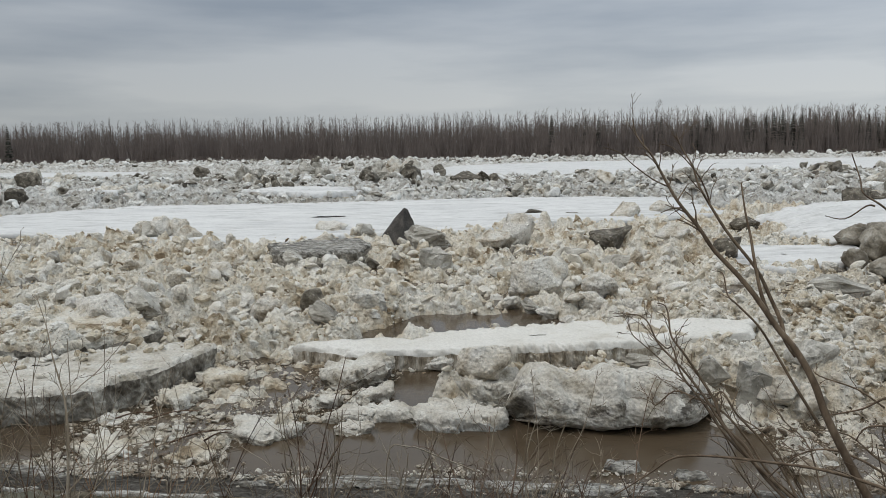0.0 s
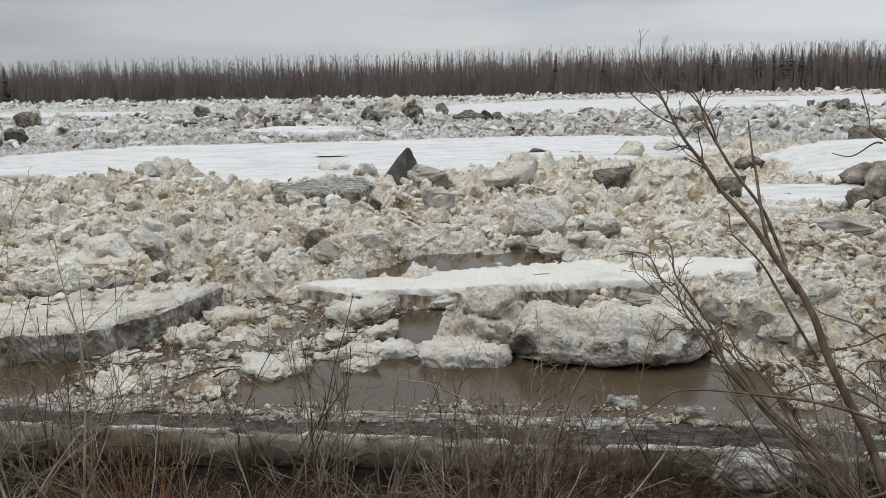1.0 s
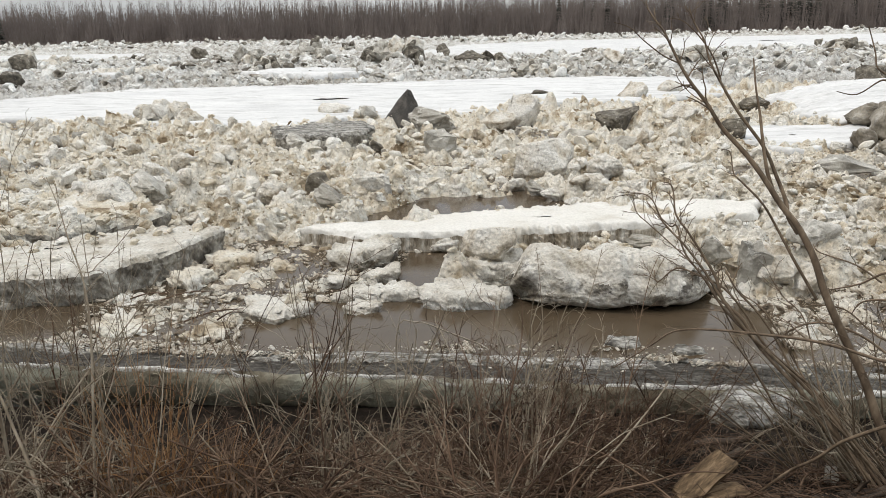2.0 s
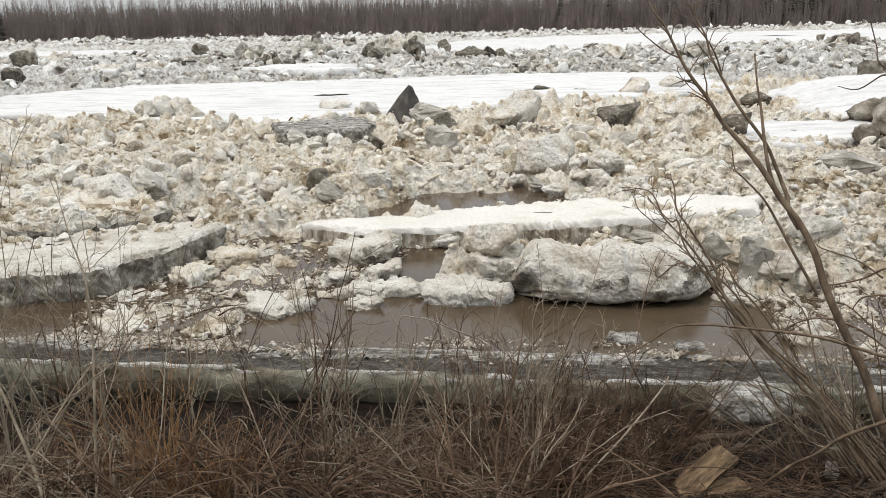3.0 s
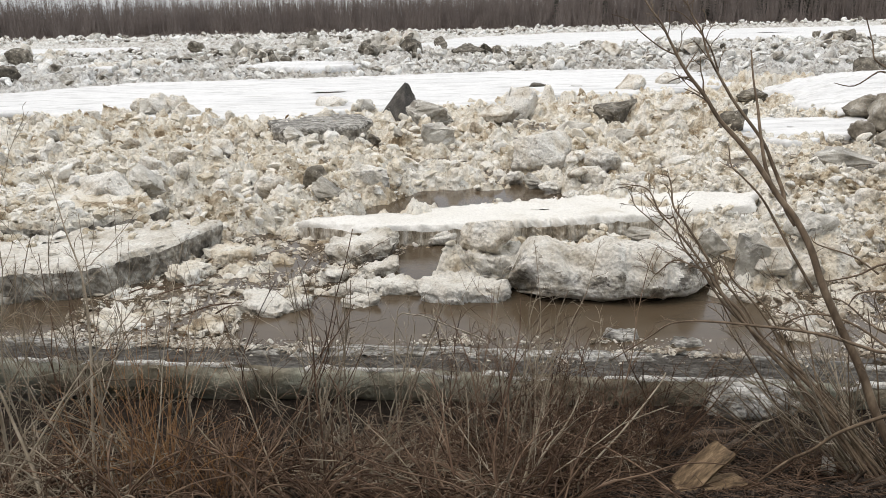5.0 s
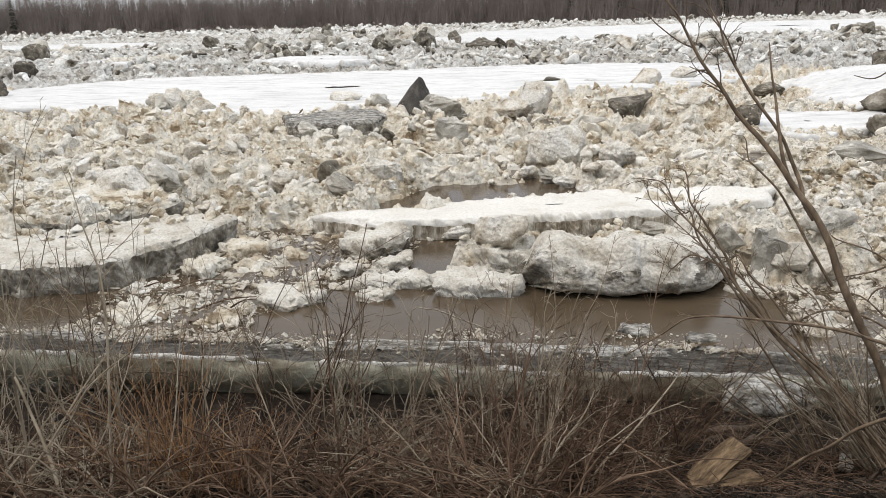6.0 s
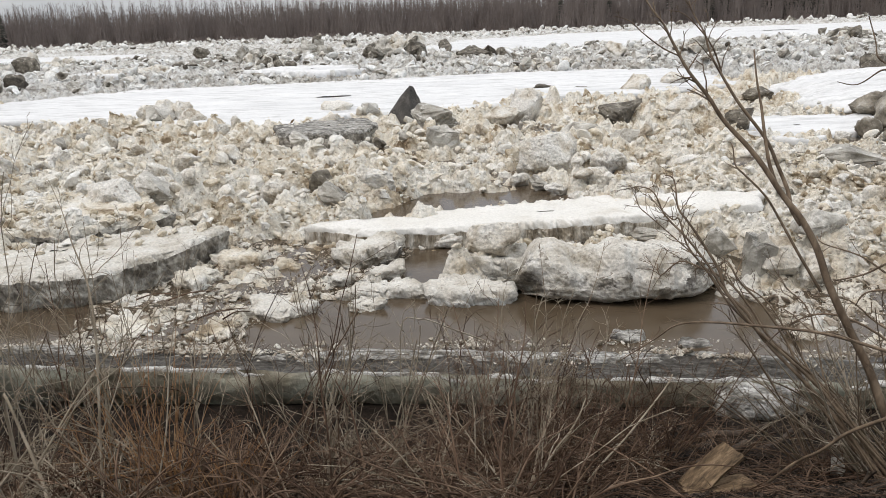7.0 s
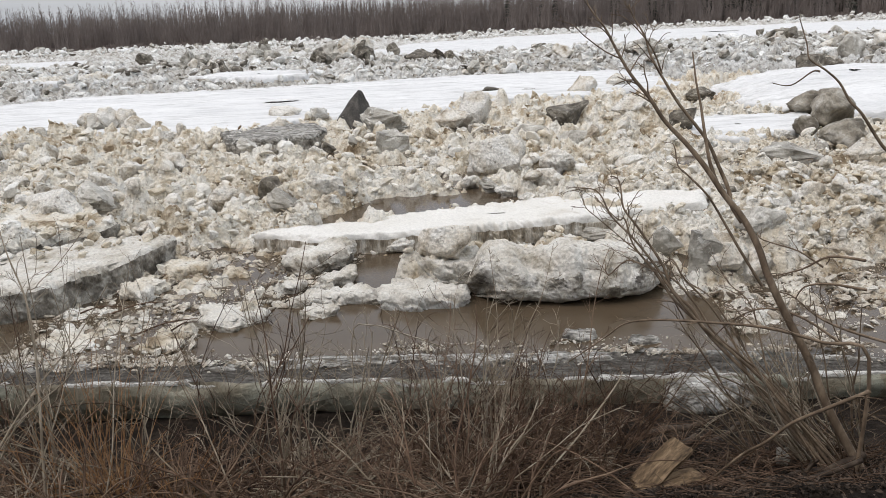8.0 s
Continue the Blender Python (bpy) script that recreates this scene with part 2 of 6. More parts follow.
m_face = material("greenish_wet_shore_ice", [(0.30, (0.10, 0.078, 0.050)), (0.42, (0.225, 0.192, 0.132)), (0.51, (0.35, 0.32, 0.24)), (0.62, (0.49, 0.475, 0.375))], scale=1.3, detail=10.0, rough=0.4, bump=0.8, bump_scale=9.0,
                  bump_depth=0.05, stretch=(0.8, 1, 0.9), second=(1.1, 0.555, 0.566, (0.36, 0.365, 0.29), 0.7), grain=(20.0, 0.72, 1.0))
m_rim = material("frosted_ice_rim", [(0.30, (0.26, 0.235, 0.195)), (0.42, (0.54, 0.515, 0.46)), (0.56, (0.80, 0.78, 0.73))], scale=6.0, detail=10.0, rough=0.7, bump=1.0, bump_scale=30.0, bump_depth=0.04, second=(3.0, 0.57, 0.66, (0.14, 0.125, 0.10), 0.75), grain=(30.0, 0.65, 1.0))
m_slush = material("dirty_frozen_slush", [(0.34, (0.11, 0.10, 0.085)), (0.44, (0.26, 0.24, 0.205)), (0.53, (0.52, 0.495, 0.445)), (0.64, (0.74, 0.72, 0.675))], scale=5.0, detail=12.0, rough=0.75, bump=1.0, bump_scale=28.0, bump_depth=0.04,
                   stretch=(0.7, 1.6, 1), second=(2.4, 0.52, 0.62, (0.10, 0.094, 0.083), 0.85), grain=(24.0, 0.4, 1.0), crumbs=22.0)
m_soil = material("leaf_strewn_bank_soil", [(0.30, (0.008, 0.006, 0.0045)), (0.50, (0.022, 0.016, 0.012)), (0.70, (0.06, 0.045, 0.033))], scale=5.0, detail=12.0, rough=0.95, bump=1.0,
                  bump_scale=18.0, bump_depth=0.08, spec=0.08)
m_bark = material("grey_brown_willow_bark", [(0.30, (0.075, 0.050, 0.031)), (0.50, (0.145, 0.102, 0.066)), (0.70, (0.27, 0.20, 0.135))], scale=14.0, rough=0.85, bump=0.5, bump_scale=60.0,
                  bump_depth=0.004, stretch=(1, 1, 0.35))
m_twig = material("reddish_brown_twig_bark", [(0.30, (0.040, 0.022, 0.013)), (0.50, (0.095, 0.057, 0.036)), (0.70, (0.20, 0.134, 0.09))], scale=6.0, rough=0.8, bump=0.0, piece=0.3, spec=0.2)
m_pale_twig = material("bleached_dead_twig", [(0.30, (0.15, 0.115, 0.078)), (0.50, (0.255, 0.205, 0.145)), (0.70, (0.37, 0.315, 0.24))], scale=6.0, rough=0.85, bump=0.0, piece=0.25)
m_log = material("dark_wet_driftwood", [(0.30, (0.018, 0.012, 0.008)), (0.50, (0.045, 0.031, 0.021)), (0.70, (0.10, 0.074, 0.052))], scale=9.0, rough=0.7, bump=0.6, bump_scale=40.0, bump_depth=0.006, stretch=(1, 1, 0.5), spec=0.2)
m_straw = material("dry_straw_grass", [(0.30, (0.15, 0.070, 0.028)), (0.50, (0.27, 0.140, 0.062)), (0.70, (0.40, 0.255, 0.14))], scale=5.0, rough=0.8, bump=0.0, piece=0.3, island=True, spec=0.2)
m_plank = material("weathered_tan_wood", [(0.34, (0.060, 0.040, 0.023)), (0.48, (0.155, 0.104, 0.06)), (0.60, (0.255, 0.175, 0.105))], scale=9.0, detail=10.0, rough=0.8, bump=0.8, bump_scale=40.0,
                   bump_depth=0.008, stretch=(3, 0.5, 3), spec=0.2, grain=(50.0, 0.6, 1.0), local=True)
m_forest = material("bare_far_poplar_bark", [(0.30, (0.16, 0.132, 0.116)), (0.50, (0.20, 0.167, 0.15)), (0.70, (0.25, 0.213, 0.194))], scale=0.6, rough=0.9, bump=0.0, piece=0.2, island=True, spec=0.1)
m_floor = material("brown_woodland_floor", [(0.30, (0.06, 0.045, 0.038)), (0.50, (0.095, 0.075, 0.065)), (0.70, (0.14, 0.115, 0.10))], scale=0.5, detail=8.0, rough=0.95, bump=0.0, spec=0.1)
m_conifer = material("dark_spruce_needles", [(0.30, (0.028, 0.028, 0.021)), (0.50, (0.05, 0.05, 0.038)), (0.70, (0.085, 0.082, 0.065))], scale=0.8, rough=0.9, bump=0.0, piece=0.2)
m_bed = material("brown_river_mud", [(0.3, (0.06, 0.048, 0.034)), (0.7, (0.11, 0.09, 0.065))], scale=0.3, rough=0.9)
m_leaf = material("fallen_brown_leaves", [(0.30, (0.009, 0.007, 0.005)), (0.50, (0.026, 0.019, 0.014)), (0.70, (0.09, 0.066, 0.05))], scale=3.0, rough=0.85, bump=0.0, piece=0.4, island=True, spec=0.15)


def water_material():
    m = material("silty_brown_river_water", [(0.3, (0.065, 0.0465, 0.029)), (0.7, (0.093, 0.068, 0.044))], scale=0.5, rough=0.09, bump=0.12, bump_scale=3.0, bump_depth=0.03, stretch=(1, 2, 1), spec=0.25)
    return m


m_water = water_material()


# ---- mesh helpers ----
def hash01(i, j, seed):
    with np.errstate(over="ignore"):
        h = (i.astype(np.int64) * 374761393 + j.astype(np.int64) * 668265263 + seed * 974634211).astype(np.uint32)
        h = (h ^ (h >> np.uint32(13))) * np.uint32(1274126177)
        h = (h ^ (h >> np.uint32(16))) * np.uint32(2246822519)
        h = h ^ (h >> np.uint32(15))
    return h.astype(np.float64) / 4294967295.0


def value_noise(x, y, seed):
    i, j = np.floor(x).astype(np.int64), np.floor(y).astype(np.int64)
    u, v = x - i, y - j
    u, v = u * u * (3 - 2 * u), v * v * (3 - 2 * v)
    a, b, c, d = hash01(i, j, seed), hash01(i + 1, j, seed), hash01(i, j + 1, seed), hash01(i + 1, j + 1, seed)
    return (a * (1 - u) + b * u) * (1 - v) + (c * (1 - u) + d * u) * v


def fbm(x, y, seed, octaves=4):
    total, weight = 0.0, 0.5
    for k in range(octaves):
        total = total + weight * value_noise(x, y, seed + k)
        x, y, weight = x * 2.03 + 17.1, y * 2.03 + 5.7, weight * 0.5
    return total / (1 - 0.5 ** octaves)


def lumps(x, y, size, seed, tilt=0.8, sharp=1.6):
    """Packed chunks of one size: the highest of tilted, rounded caps on jittered cells; about 0 to 1."""
    gx, gy = x / size, y / size
    ci, cj = np.floor(gx).astype(np.int64), np.floor(gy).astype(np.int64)
    best = np.full(np.shape(x), -9.0)
    for di in (-1, 0, 1):
        for dj in (-1, 0, 1):
            i, j = ci + di, cj + dj
            dx = gx - i - hash01(i, j, seed)
            dy = gy - j - hash01(i, j, seed + 1)
            h = hash01(i, j, seed + 2)
            tx, ty = hash01(i, j, seed + 3) - 0.5, hash01(i, j, seed + 4) - 0.5
            stretch = 0.6 + 0.9 * hash01(i, j, seed + 5)
            ang = hash01(i, j, seed + 6) * 3.14159
            ex, ey = dx * np.cos(ang) + dy * np.sin(ang), (dy * np.cos(ang) - dx * np.sin(ang)) * stretch
            d = np.maximum(np.abs(ex), np.abs(ey)) * 0.55 + np.hypot(ex, ey) * 0.55
            best = np.maximum(best, h + tilt * (tx * dx + ty * dy) - sharp * np.maximum(d - 0.18, 0) ** 1.5)
    return np.clip(best, -0.4, 1.3)


def inside(x, y, poly):
    """Signed distance to a polygon, positive inside."""
    p = np.array(poly, float)
    q = np.roll(p, -1, 0)
    best, odd = np.full(np.shape(x), 1e9), np.zeros(np.shape(x), bool)
    for (ax, ay), (bx, by) in zip(p, q):
        ex, ey = bx - ax, by - ay
        s = np.clip(((x - ax) * ex + (y - ay) * ey) / (ex * ex + ey * ey), 0, 1)
        best = np.minimum(best, np.hypot(x - ax - s * ex, y - ay - s * ey))
        if ay != by:
            odd ^= ((y < ay) != (y < by)) & (x < ax + (y - ay) * ex / ey)
    return np.where(odd, best, -best)


def smooth(v, a, b):
    s = np.clip((v - a) / (b - a), 0, 1)
    return s * s * (3 - 2 * s)


def mesh_of(name, verts, faces, mats, shade=True, index=None):
    me = bpy.data.meshes.new(name)
    verts, faces = np.asarray(verts, np.float32), np.asarray(faces, np.int32)
    n, k = faces.shape
    me.vertices.add(len(verts))
    me.vertices.foreach_set("co", verts.ravel())
    me.loops.add(n * k)
    me.loops.foreach_set("vertex_index", faces.ravel())
    me.polygons.add(n)
    me.polygons.foreach_set("loop_start", np.arange(0, n * k, k, dtype=np.int32))
    for m in mats if isinstance(mats, (list, tuple)) else [mats]:
        me.materials.append(m)
    if index is not None:
        me.polygons.foreach_set("material_index", np.asarray(index, np.int32))
    me.polygons.foreach_set("use_smooth", np.broadcast_to(shade, n).astype(bool))
    me.update(calc_edges=True)
    return me


def part(name, me, parent, label=""):
    ob = new(name, me)
    ob.parent = parent
    return tagged(ob, label)


def grid_faces(rows, cols, wrap=False):
    r, c = np.meshgrid(np.arange(rows - 1), np.arange(cols if wrap else cols - 1), indexing="ij")
    a = r * cols + c
    b = r * cols + (c + 1) % cols
    return np.stack([a, b, b + cols, a + cols], -1).reshape(-1, 4)


def noise3(v, scale, seed):
    """Cheap smooth noise in space, -1 to 1, for arrays of points."""
    x, y, z = (v * scale).T
    return (value_noise(x + 0.7 * z, y - 0.4 * z, seed) + value_noise(y + 0.6 * x, z + 0.3 * y, seed + 31) + value_noise(z - 0.5 * y, x + 0.8 * z, seed + 57)) / 1.5 - 1


# ---- ground, river bed and water ----
def rim_line(x):
    return 7.46 - 0.11 * x


def ground_height(x, y):
    bank = np.interp(y, [-400, -20, 1.2, 3.0, 3.6, 4.5, 6.0, 6.8, 7.5, 8.0, 8.6, 11, 240, 252, 262, 330], [6.0, 2.9, 2.42, 1.66, 1.36, 0.98, 0.33, 0.12, 0.05, -0.1, -0.5, -1.6, -1.6, 1.2, 2.2, 7.0])
    rough = (fbm(x * 1.3, y * 1.3, 5) - 0.5) * 0.22 + (fbm(x * 6, y * 6, 9) - 0.5) * 0.07
    return bank + rough * (1 - smooth(y, 6.6, 7.6)) + smooth(y, 250, 262) * (fbm(x * 0.02, y * 0.02, 3) - 0.5) * 2


gx = np.concatenate([-np.geomspace(2500, 8.2, 30), np.linspace(-8, 8, 161), np.geomspace(8.2, 2500, 30)])
gy = np.concatenate([-np.geomspace(400, 0.6, 14), np.linspace(-0.5, 9, 96), np.geomspace(9.3, 230, 20), np.linspace(236, 275, 14), np.geomspace(285, 2500, 14)])
GX, GY = np.meshgrid(gx, gy)
ground_v = np.stack([GX, GY, ground_height(GX, GY)], -1).reshape(-1, 3)
ground_f = grid_faces(len(gy), len(gx))
ground = tagged(new("ground", mesh_of("ground", ground_v, ground_f, [m_soil, m_floor], index=ground_v[ground_f[:, 0], 1] > 200)), "dark leaf-strewn soil of the sloping river bank", "ground", kind="structure")

wx = np.concatenate([-np.geomspace(900, 12, 12), np.linspace(-11, 11, 23), np.geomspace(12, 900, 12)])
wy = np.concatenate([np.linspace(7.7, 20, 20), np.geomspace(22, 256, 12)])
WX, WY = np.meshgrid(wx, wy)
water_from = rim_line(np.clip(WX, -11, 5.5)) + 0.12
WY = water_from + (WY - 7.7) * (256 - water_from) / (256 - 7.7)
water = tagged(new("water", mesh_of("water", np.stack([WX, WY, WX * 0], -1).reshape(-1, 3), grid_faces(len(wy), len(wx)), m_water)),
               "still silty brown river water between ice", "water", kind="structure")

# ---- the ice field: packed rubble over the whole river ----
OPEN_WATER = [(-3.1, 8.6), (-3.1, 10.2), (-2.3, 10.7), (-1.95, 11.7), (-1.15, 11.8), (-1.0, 13.5), (0.0, 13.4), (-0.2, 11.7), (0.7, 11.3), (1.1, 11.0), (4.6, 10.5), (4.4, 8.2)]
LEFT_WATER = [(-14, 9.2), (-14, 12.0), (-6.6, 12.0), (-5.6, 11.4), (-5.1, 10.3), (-5.2, 9.2)]
SLAB_FRONT = [(-2.9, 13.1), (0.2, 12.9), (2.9, 12.9), (3.0, 14.2), (-2.6, 14.3)]
GAP = [(-11, 13.05), (-8.1, 13.05), (-7.0, 13.0), (-6.2, 13.55), (-5.8, 14.2), (-6.6, 14.0), (-7.3, 13.75), (-8.3, 13.7), (-11, 13.7)]
POOL = [(-2.0, 15.1), (-1.9, 16.6), (-0.6, 18.3), (2.8, 18.7), (2.6, 17.2), (1.6, 16.2), (0.0, 15.3)]
BRASH = [(-6.2, 8.8), (-3.0, 8.8), (-2.2, 10.7), (-1.1, 11.7), (-1.0, 14.2), (-2.8, 15.0), (-4.6, 14.2), (-5.2, 12.6), (-6.0, 11.4)]
BRASH_RIGHT = [(4.2, 7.6), (4.5, 10.5), (5.4, 11.2), (7.0, 11.8), (10, 12.2), (14, 12), (14, 7.6)]
SNOW_FLAT = [(-30, 44), (-27, 38.5), (-19, 36), (-11.6, 33.5), (-7.2, 31.5), (-4.4, 34), (-2, 35.5), (1, 35.5), (3.2, 39), (9, 40), (16, 43), (18, 58), (4.5, 60), (-6, 57.5), (-9.4, 57), (-22, 55.5), (-27.5, 48.5)]
RIGHT_FLAT = [(9.6, 26.5), (10.4, 29.6), (15.6, 28.6), (13.2, 24.8), (10.3, 23.2)]
RIGHT_MOUND = [(14.4, 31.6), (16.2, 40), (22, 47), (30, 50), (34, 44), (27, 33), (19.8, 26.8), (16.4, 26.6), (15.9, 29.0)]
FAR_FLAT = [(-9, 112), (5, 98), (62, 108), (150, 120), (190, 190), (110, 222), (60, 222), (30, 212), (0, 178)]
LEAD = [(-40, 58.5), (-38, 66), (-31.5, 64.7), (-27.3, 69.6), (-25.8, 65.6), (-28.9, 59.6)]
FAR_PATCHES = [[(-17.6, 67.6), (-15.8, 75.5), (-8.9, 71.5), (-7.0, 63.7), (-10.1, 60.8)], [(-34.4, 72.0), (-34.9, 78.0), (-30.9, 74.4), (-28.8, 67.5)]]
FAR_LEFT_FLAT = [(-120, 118), (-52, 112), (-40, 128), (-60, 160), (-130, 170)]


def field_height(x, y):
    wob = (fbm(x * 0.9, y * 0.9, 71) - 0.5) * 1.1
    far = np.clip(y / 60, 0, 1)
    base = 0.16 + 0.26 * fbm(x * 0.16, y * 0.16, 11) + 0.55 * smooth(y, 56, 70) * (0.25 + fbm(x * 0.045, y * 0.06, 13)) + 0.7 * smooth(y, 205, 235)
    amp = 0.62 + 0.5 * far + 0.8 * smooth(y, 215, 236)
    big = lumps(x + 0.5 * wob, y + 0.3 * wob, 1.25, 101, tilt=1.1, sharp=2.3)
    mid = lumps(x, y + 0.3 * wob, 0.62, 211, tilt=1.3, sharp=2.4)
    small = lumps(x + 0.1 * wob, y, 0.27, 307, tilt=1.3, sharp=2.4)
    tiny = lumps(x, y, 0.12, 409, tilt=1.2, sharp=2.2)
    patch = fbm(x * 0.35, y * 0.35, 43)
    h = amp * ((0.52 - 0.24 * far) * (big - 0.5) + 0.36 * (mid - 0.4) * (0.55 + patch) + 0.21 * (small - 0.4) + 0.12 * (tiny - 0.4))
    h = h + 0.5 * amp * smooth(patch, 0.48, 0.72) * np.maximum(big - 0.6, 0) * 2
    huge = lumps(x, y, 4.5, 503, sharp=2.2)
    h = h + smooth(y, 58, 75) * np.maximum(huge - 0.75, 0) * 2.2
    brash = smooth(np.maximum.reduce([inside(x, y, BRASH), inside(x, y, BRASH_RIGHT), inside(x, y, SLAB_FRONT)]) + wob * 0.8, -0.3, 0.5)
    low = 0.12 * (mid - 0.5) + 0.12 * (small - 0.5) + 0.05 * (tiny - 0.5)
    z = (base + h) * (1 - brash) + (0.055 + low) * brash
    flat = np.maximum.reduce([smooth(inside(x, y, p) + wob * w, 0.0, s) for p, w, s in
                              ((SNOW_FLAT, 2.4, 1.5), (RIGHT_FLAT, 0.4, 0.8), (RIGHT_MOUND, 0.6, 1.2), (FAR_FLAT, 3.0, 6.0), (FAR_LEFT_FLAT, 3.0, 6.0), (FAR_PATCHES[0], 1.0, 2.0), (FAR_PATCHES[1], 1.0, 2.0))])
    z = z * (1 - flat) + (0.02 + 0.05 * small) * flat
    wet = np.maximum.reduce([smooth(inside(x, y, p) + wob * w, -0.15, 0.35) for p, w in ((OPEN_WATER, 0.35), (LEFT_WATER, 0.3), (POOL, 0.4), (LEAD, 1.0), (GAP, 0.1))])
    z = z * (1 - wet) - 0.5 * wet
    edge = smooth(y - (9.15 - 0.1 * x) + wob * 0.2, -0.1, 0.35)
    return z * edge - 0.6 * (1 - edge)


u = np.concatenate([-np.geomspace(3.0, 0.745, 40), np.linspace(-0.74, 0.74, 620), np.geomspace(0.745, 3.0, 40)])
y_all = np.geomspace(8.6, 250, 4000)
dense = 0.5 * np.log(y_all / 8.6) / math.log(250 / 8.6) + 0.5 * (1 / 8.6 - 1 / y_all) / (1 / 8.6 - 1 / 250)
yy = np.interp(np.linspace(0, 1, 620), dense, y_all)
FU, FY = np.meshgrid(u, yy)
FX = FU * FY
FZ = field_height(FX, FY)
field_v, field_f = np.stack([FX, FY, FZ], -1).reshape(-1, 3), grid_faces(len(yy), len(u))
far_away = field_v[field_f[:, 0], 1] > 48
ice_field = tagged(new("ice_rubble_field", mesh_of("ice_rubble_field", field_v, field_f, [m_rubble, m_far_rubble], shade=far_away, index=far_away)),
                   "jammed field of dirty white broken river ice", "ice rubble", kind="stuff")


# ---- floes and slabs ----
def slab_mesh(name, outline, top, bottom, mats, seed, tilt=(0, 0), rough=0.05, round_over=0.12, dome=0.0, angles=220, ragged=0.12, undercut=0.0, inner=10, sooty=5):
    """A floe from its outline: a gently uneven top, a worn rounded edge and a broken side. Sides take the second material."""
    p = np.array(outline, float)
    c = p.mean(0)
    q = np.roll(p, -1, 0)
    th = np.linspace(0, 2 * math.pi, angles, endpoint=False)
    rad = np.zeros(angles)
    for k, t in enumerate(th):
        d = np.array([math.cos(t), math.sin(t)])
        for a, b in zip(p, q):
            e = b - a
            den = d[0] * e[1] - d[1] * e[0]
            if abs(den) > 1e-9:
                s = ((a[0] - c[0]) * e[1] - (a[1] - c[1]) * e[0]) / den
                w = ((a[0] - c[0]) * d[1] - (a[1] - c[1]) * d[0]) / den
                if s > 0 and -1e-6 <= w <= 1 + 1e-6:
                    rad[k] = max(rad[k], s)
    ex, ey = c[0] + rad * np.cos(th), c[1] + rad * np.sin(th)
    rad = rad + ragged * (fbm(ex * 2.2, ey * 2.2, seed) - 0.5) * 2 + ragged * 0.7 * (fbm(ex * 7, ey * 7, seed + 3) - 0.5)
    r_in = np.maximum(rad - round_over, 0.02)
    rings, zs, mat_rows = [], [], []
    for s in np.linspace(0.02, 1, inner) ** 0.8:
        rings.append(r_in * s)
        zs.append(np.full(angles, top + dome * (1 - s * s)))
    for k in range(1, 5):
        a = k / 4 * math.pi / 2
        rings.append(r_in + (rad - r_in) * math.sin(a))
        zs.append(np.full(angles, top - min(round_over, (top - bottom) * 0.4) * (1 - math.cos(a))))
    z_edge = zs[-1][0]
    for s in np.linspace(0, 1, 25)[1:]:
        rings.append(rad - undercut * s ** 2 * rad.clip(0, 1))
        zs.append(z_edge + (bottom - z_edge) * s + math.sin(math.pi * s) * (top - bottom) * (0.55 * (fbm(ex * 1.6, ey * 1.6, seed + 12) - 0.5) + 0.35 * (fbm(ex * 6, ey * 6, seed + 13) - 0.5)))
    R, Z = np.array(rings), np.array(zs)
    X, Y = c[0] + R * np.cos(th), c[1] + R * np.sin(th)
    Z = Z + tilt[0] * (X - c[0]) + tilt[1] * (Y - c[1])
    v = np.stack([X, Y, Z], -1).reshape(-1, 3)
    side = np.repeat(np.arange(len(R)) >= inner, angles)[:, None]
    out = np.concatenate([(v[:, :2] - c) / np.maximum(np.linalg.norm(v[:, :2] - c, axis=1), 1e-3)[:, None], np.zeros((len(v), 1))], 1)
    n = 0.5 * noise3(v, 1.3, seed + 6) + 0.7 * noise3(v, 3.3, seed + 7) + 0.7 * noise3(v, 8.0, seed + 8) + 0.6 * noise3(v, 18.0, seed + 9)
    near_edge = np.repeat(np.clip((np.arange(len(R)) - inner * 0.55) / (inner * 0.45), 0, 1), angles)[:, None]
    v = v + np.where(side, out * n[:, None] * rough * 1.5, 0) + np.array([0, 0, 1.0]) * n[:, None] * rough * (0.35 + 0.8 * near_edge)
    f = grid_faces(len(R), angles, wrap=True)
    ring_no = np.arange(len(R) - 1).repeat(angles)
    # Rings from inner + sooty outward take the second, mostly darker material.
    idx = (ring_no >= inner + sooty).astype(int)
    return v, f, idx, c


def floe(name, label, outline, top, bottom, seed, mats=None, category="ice floe", **more):
    v, f, idx, c = slab_mesh(name, outline, top, bottom, None, seed, **more)
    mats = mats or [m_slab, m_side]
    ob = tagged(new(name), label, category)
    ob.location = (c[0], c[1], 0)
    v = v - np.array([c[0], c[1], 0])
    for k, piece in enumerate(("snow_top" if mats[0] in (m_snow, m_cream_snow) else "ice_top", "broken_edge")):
        part(piece, mesh_of(piece, v, f[idx == k], mats[k]), ob, "" if k == 0 else "dark, partly dirty broken edge" if mats[1] in (m_side, m_patchy, m_streak) else "crumbled edge")
    return ob


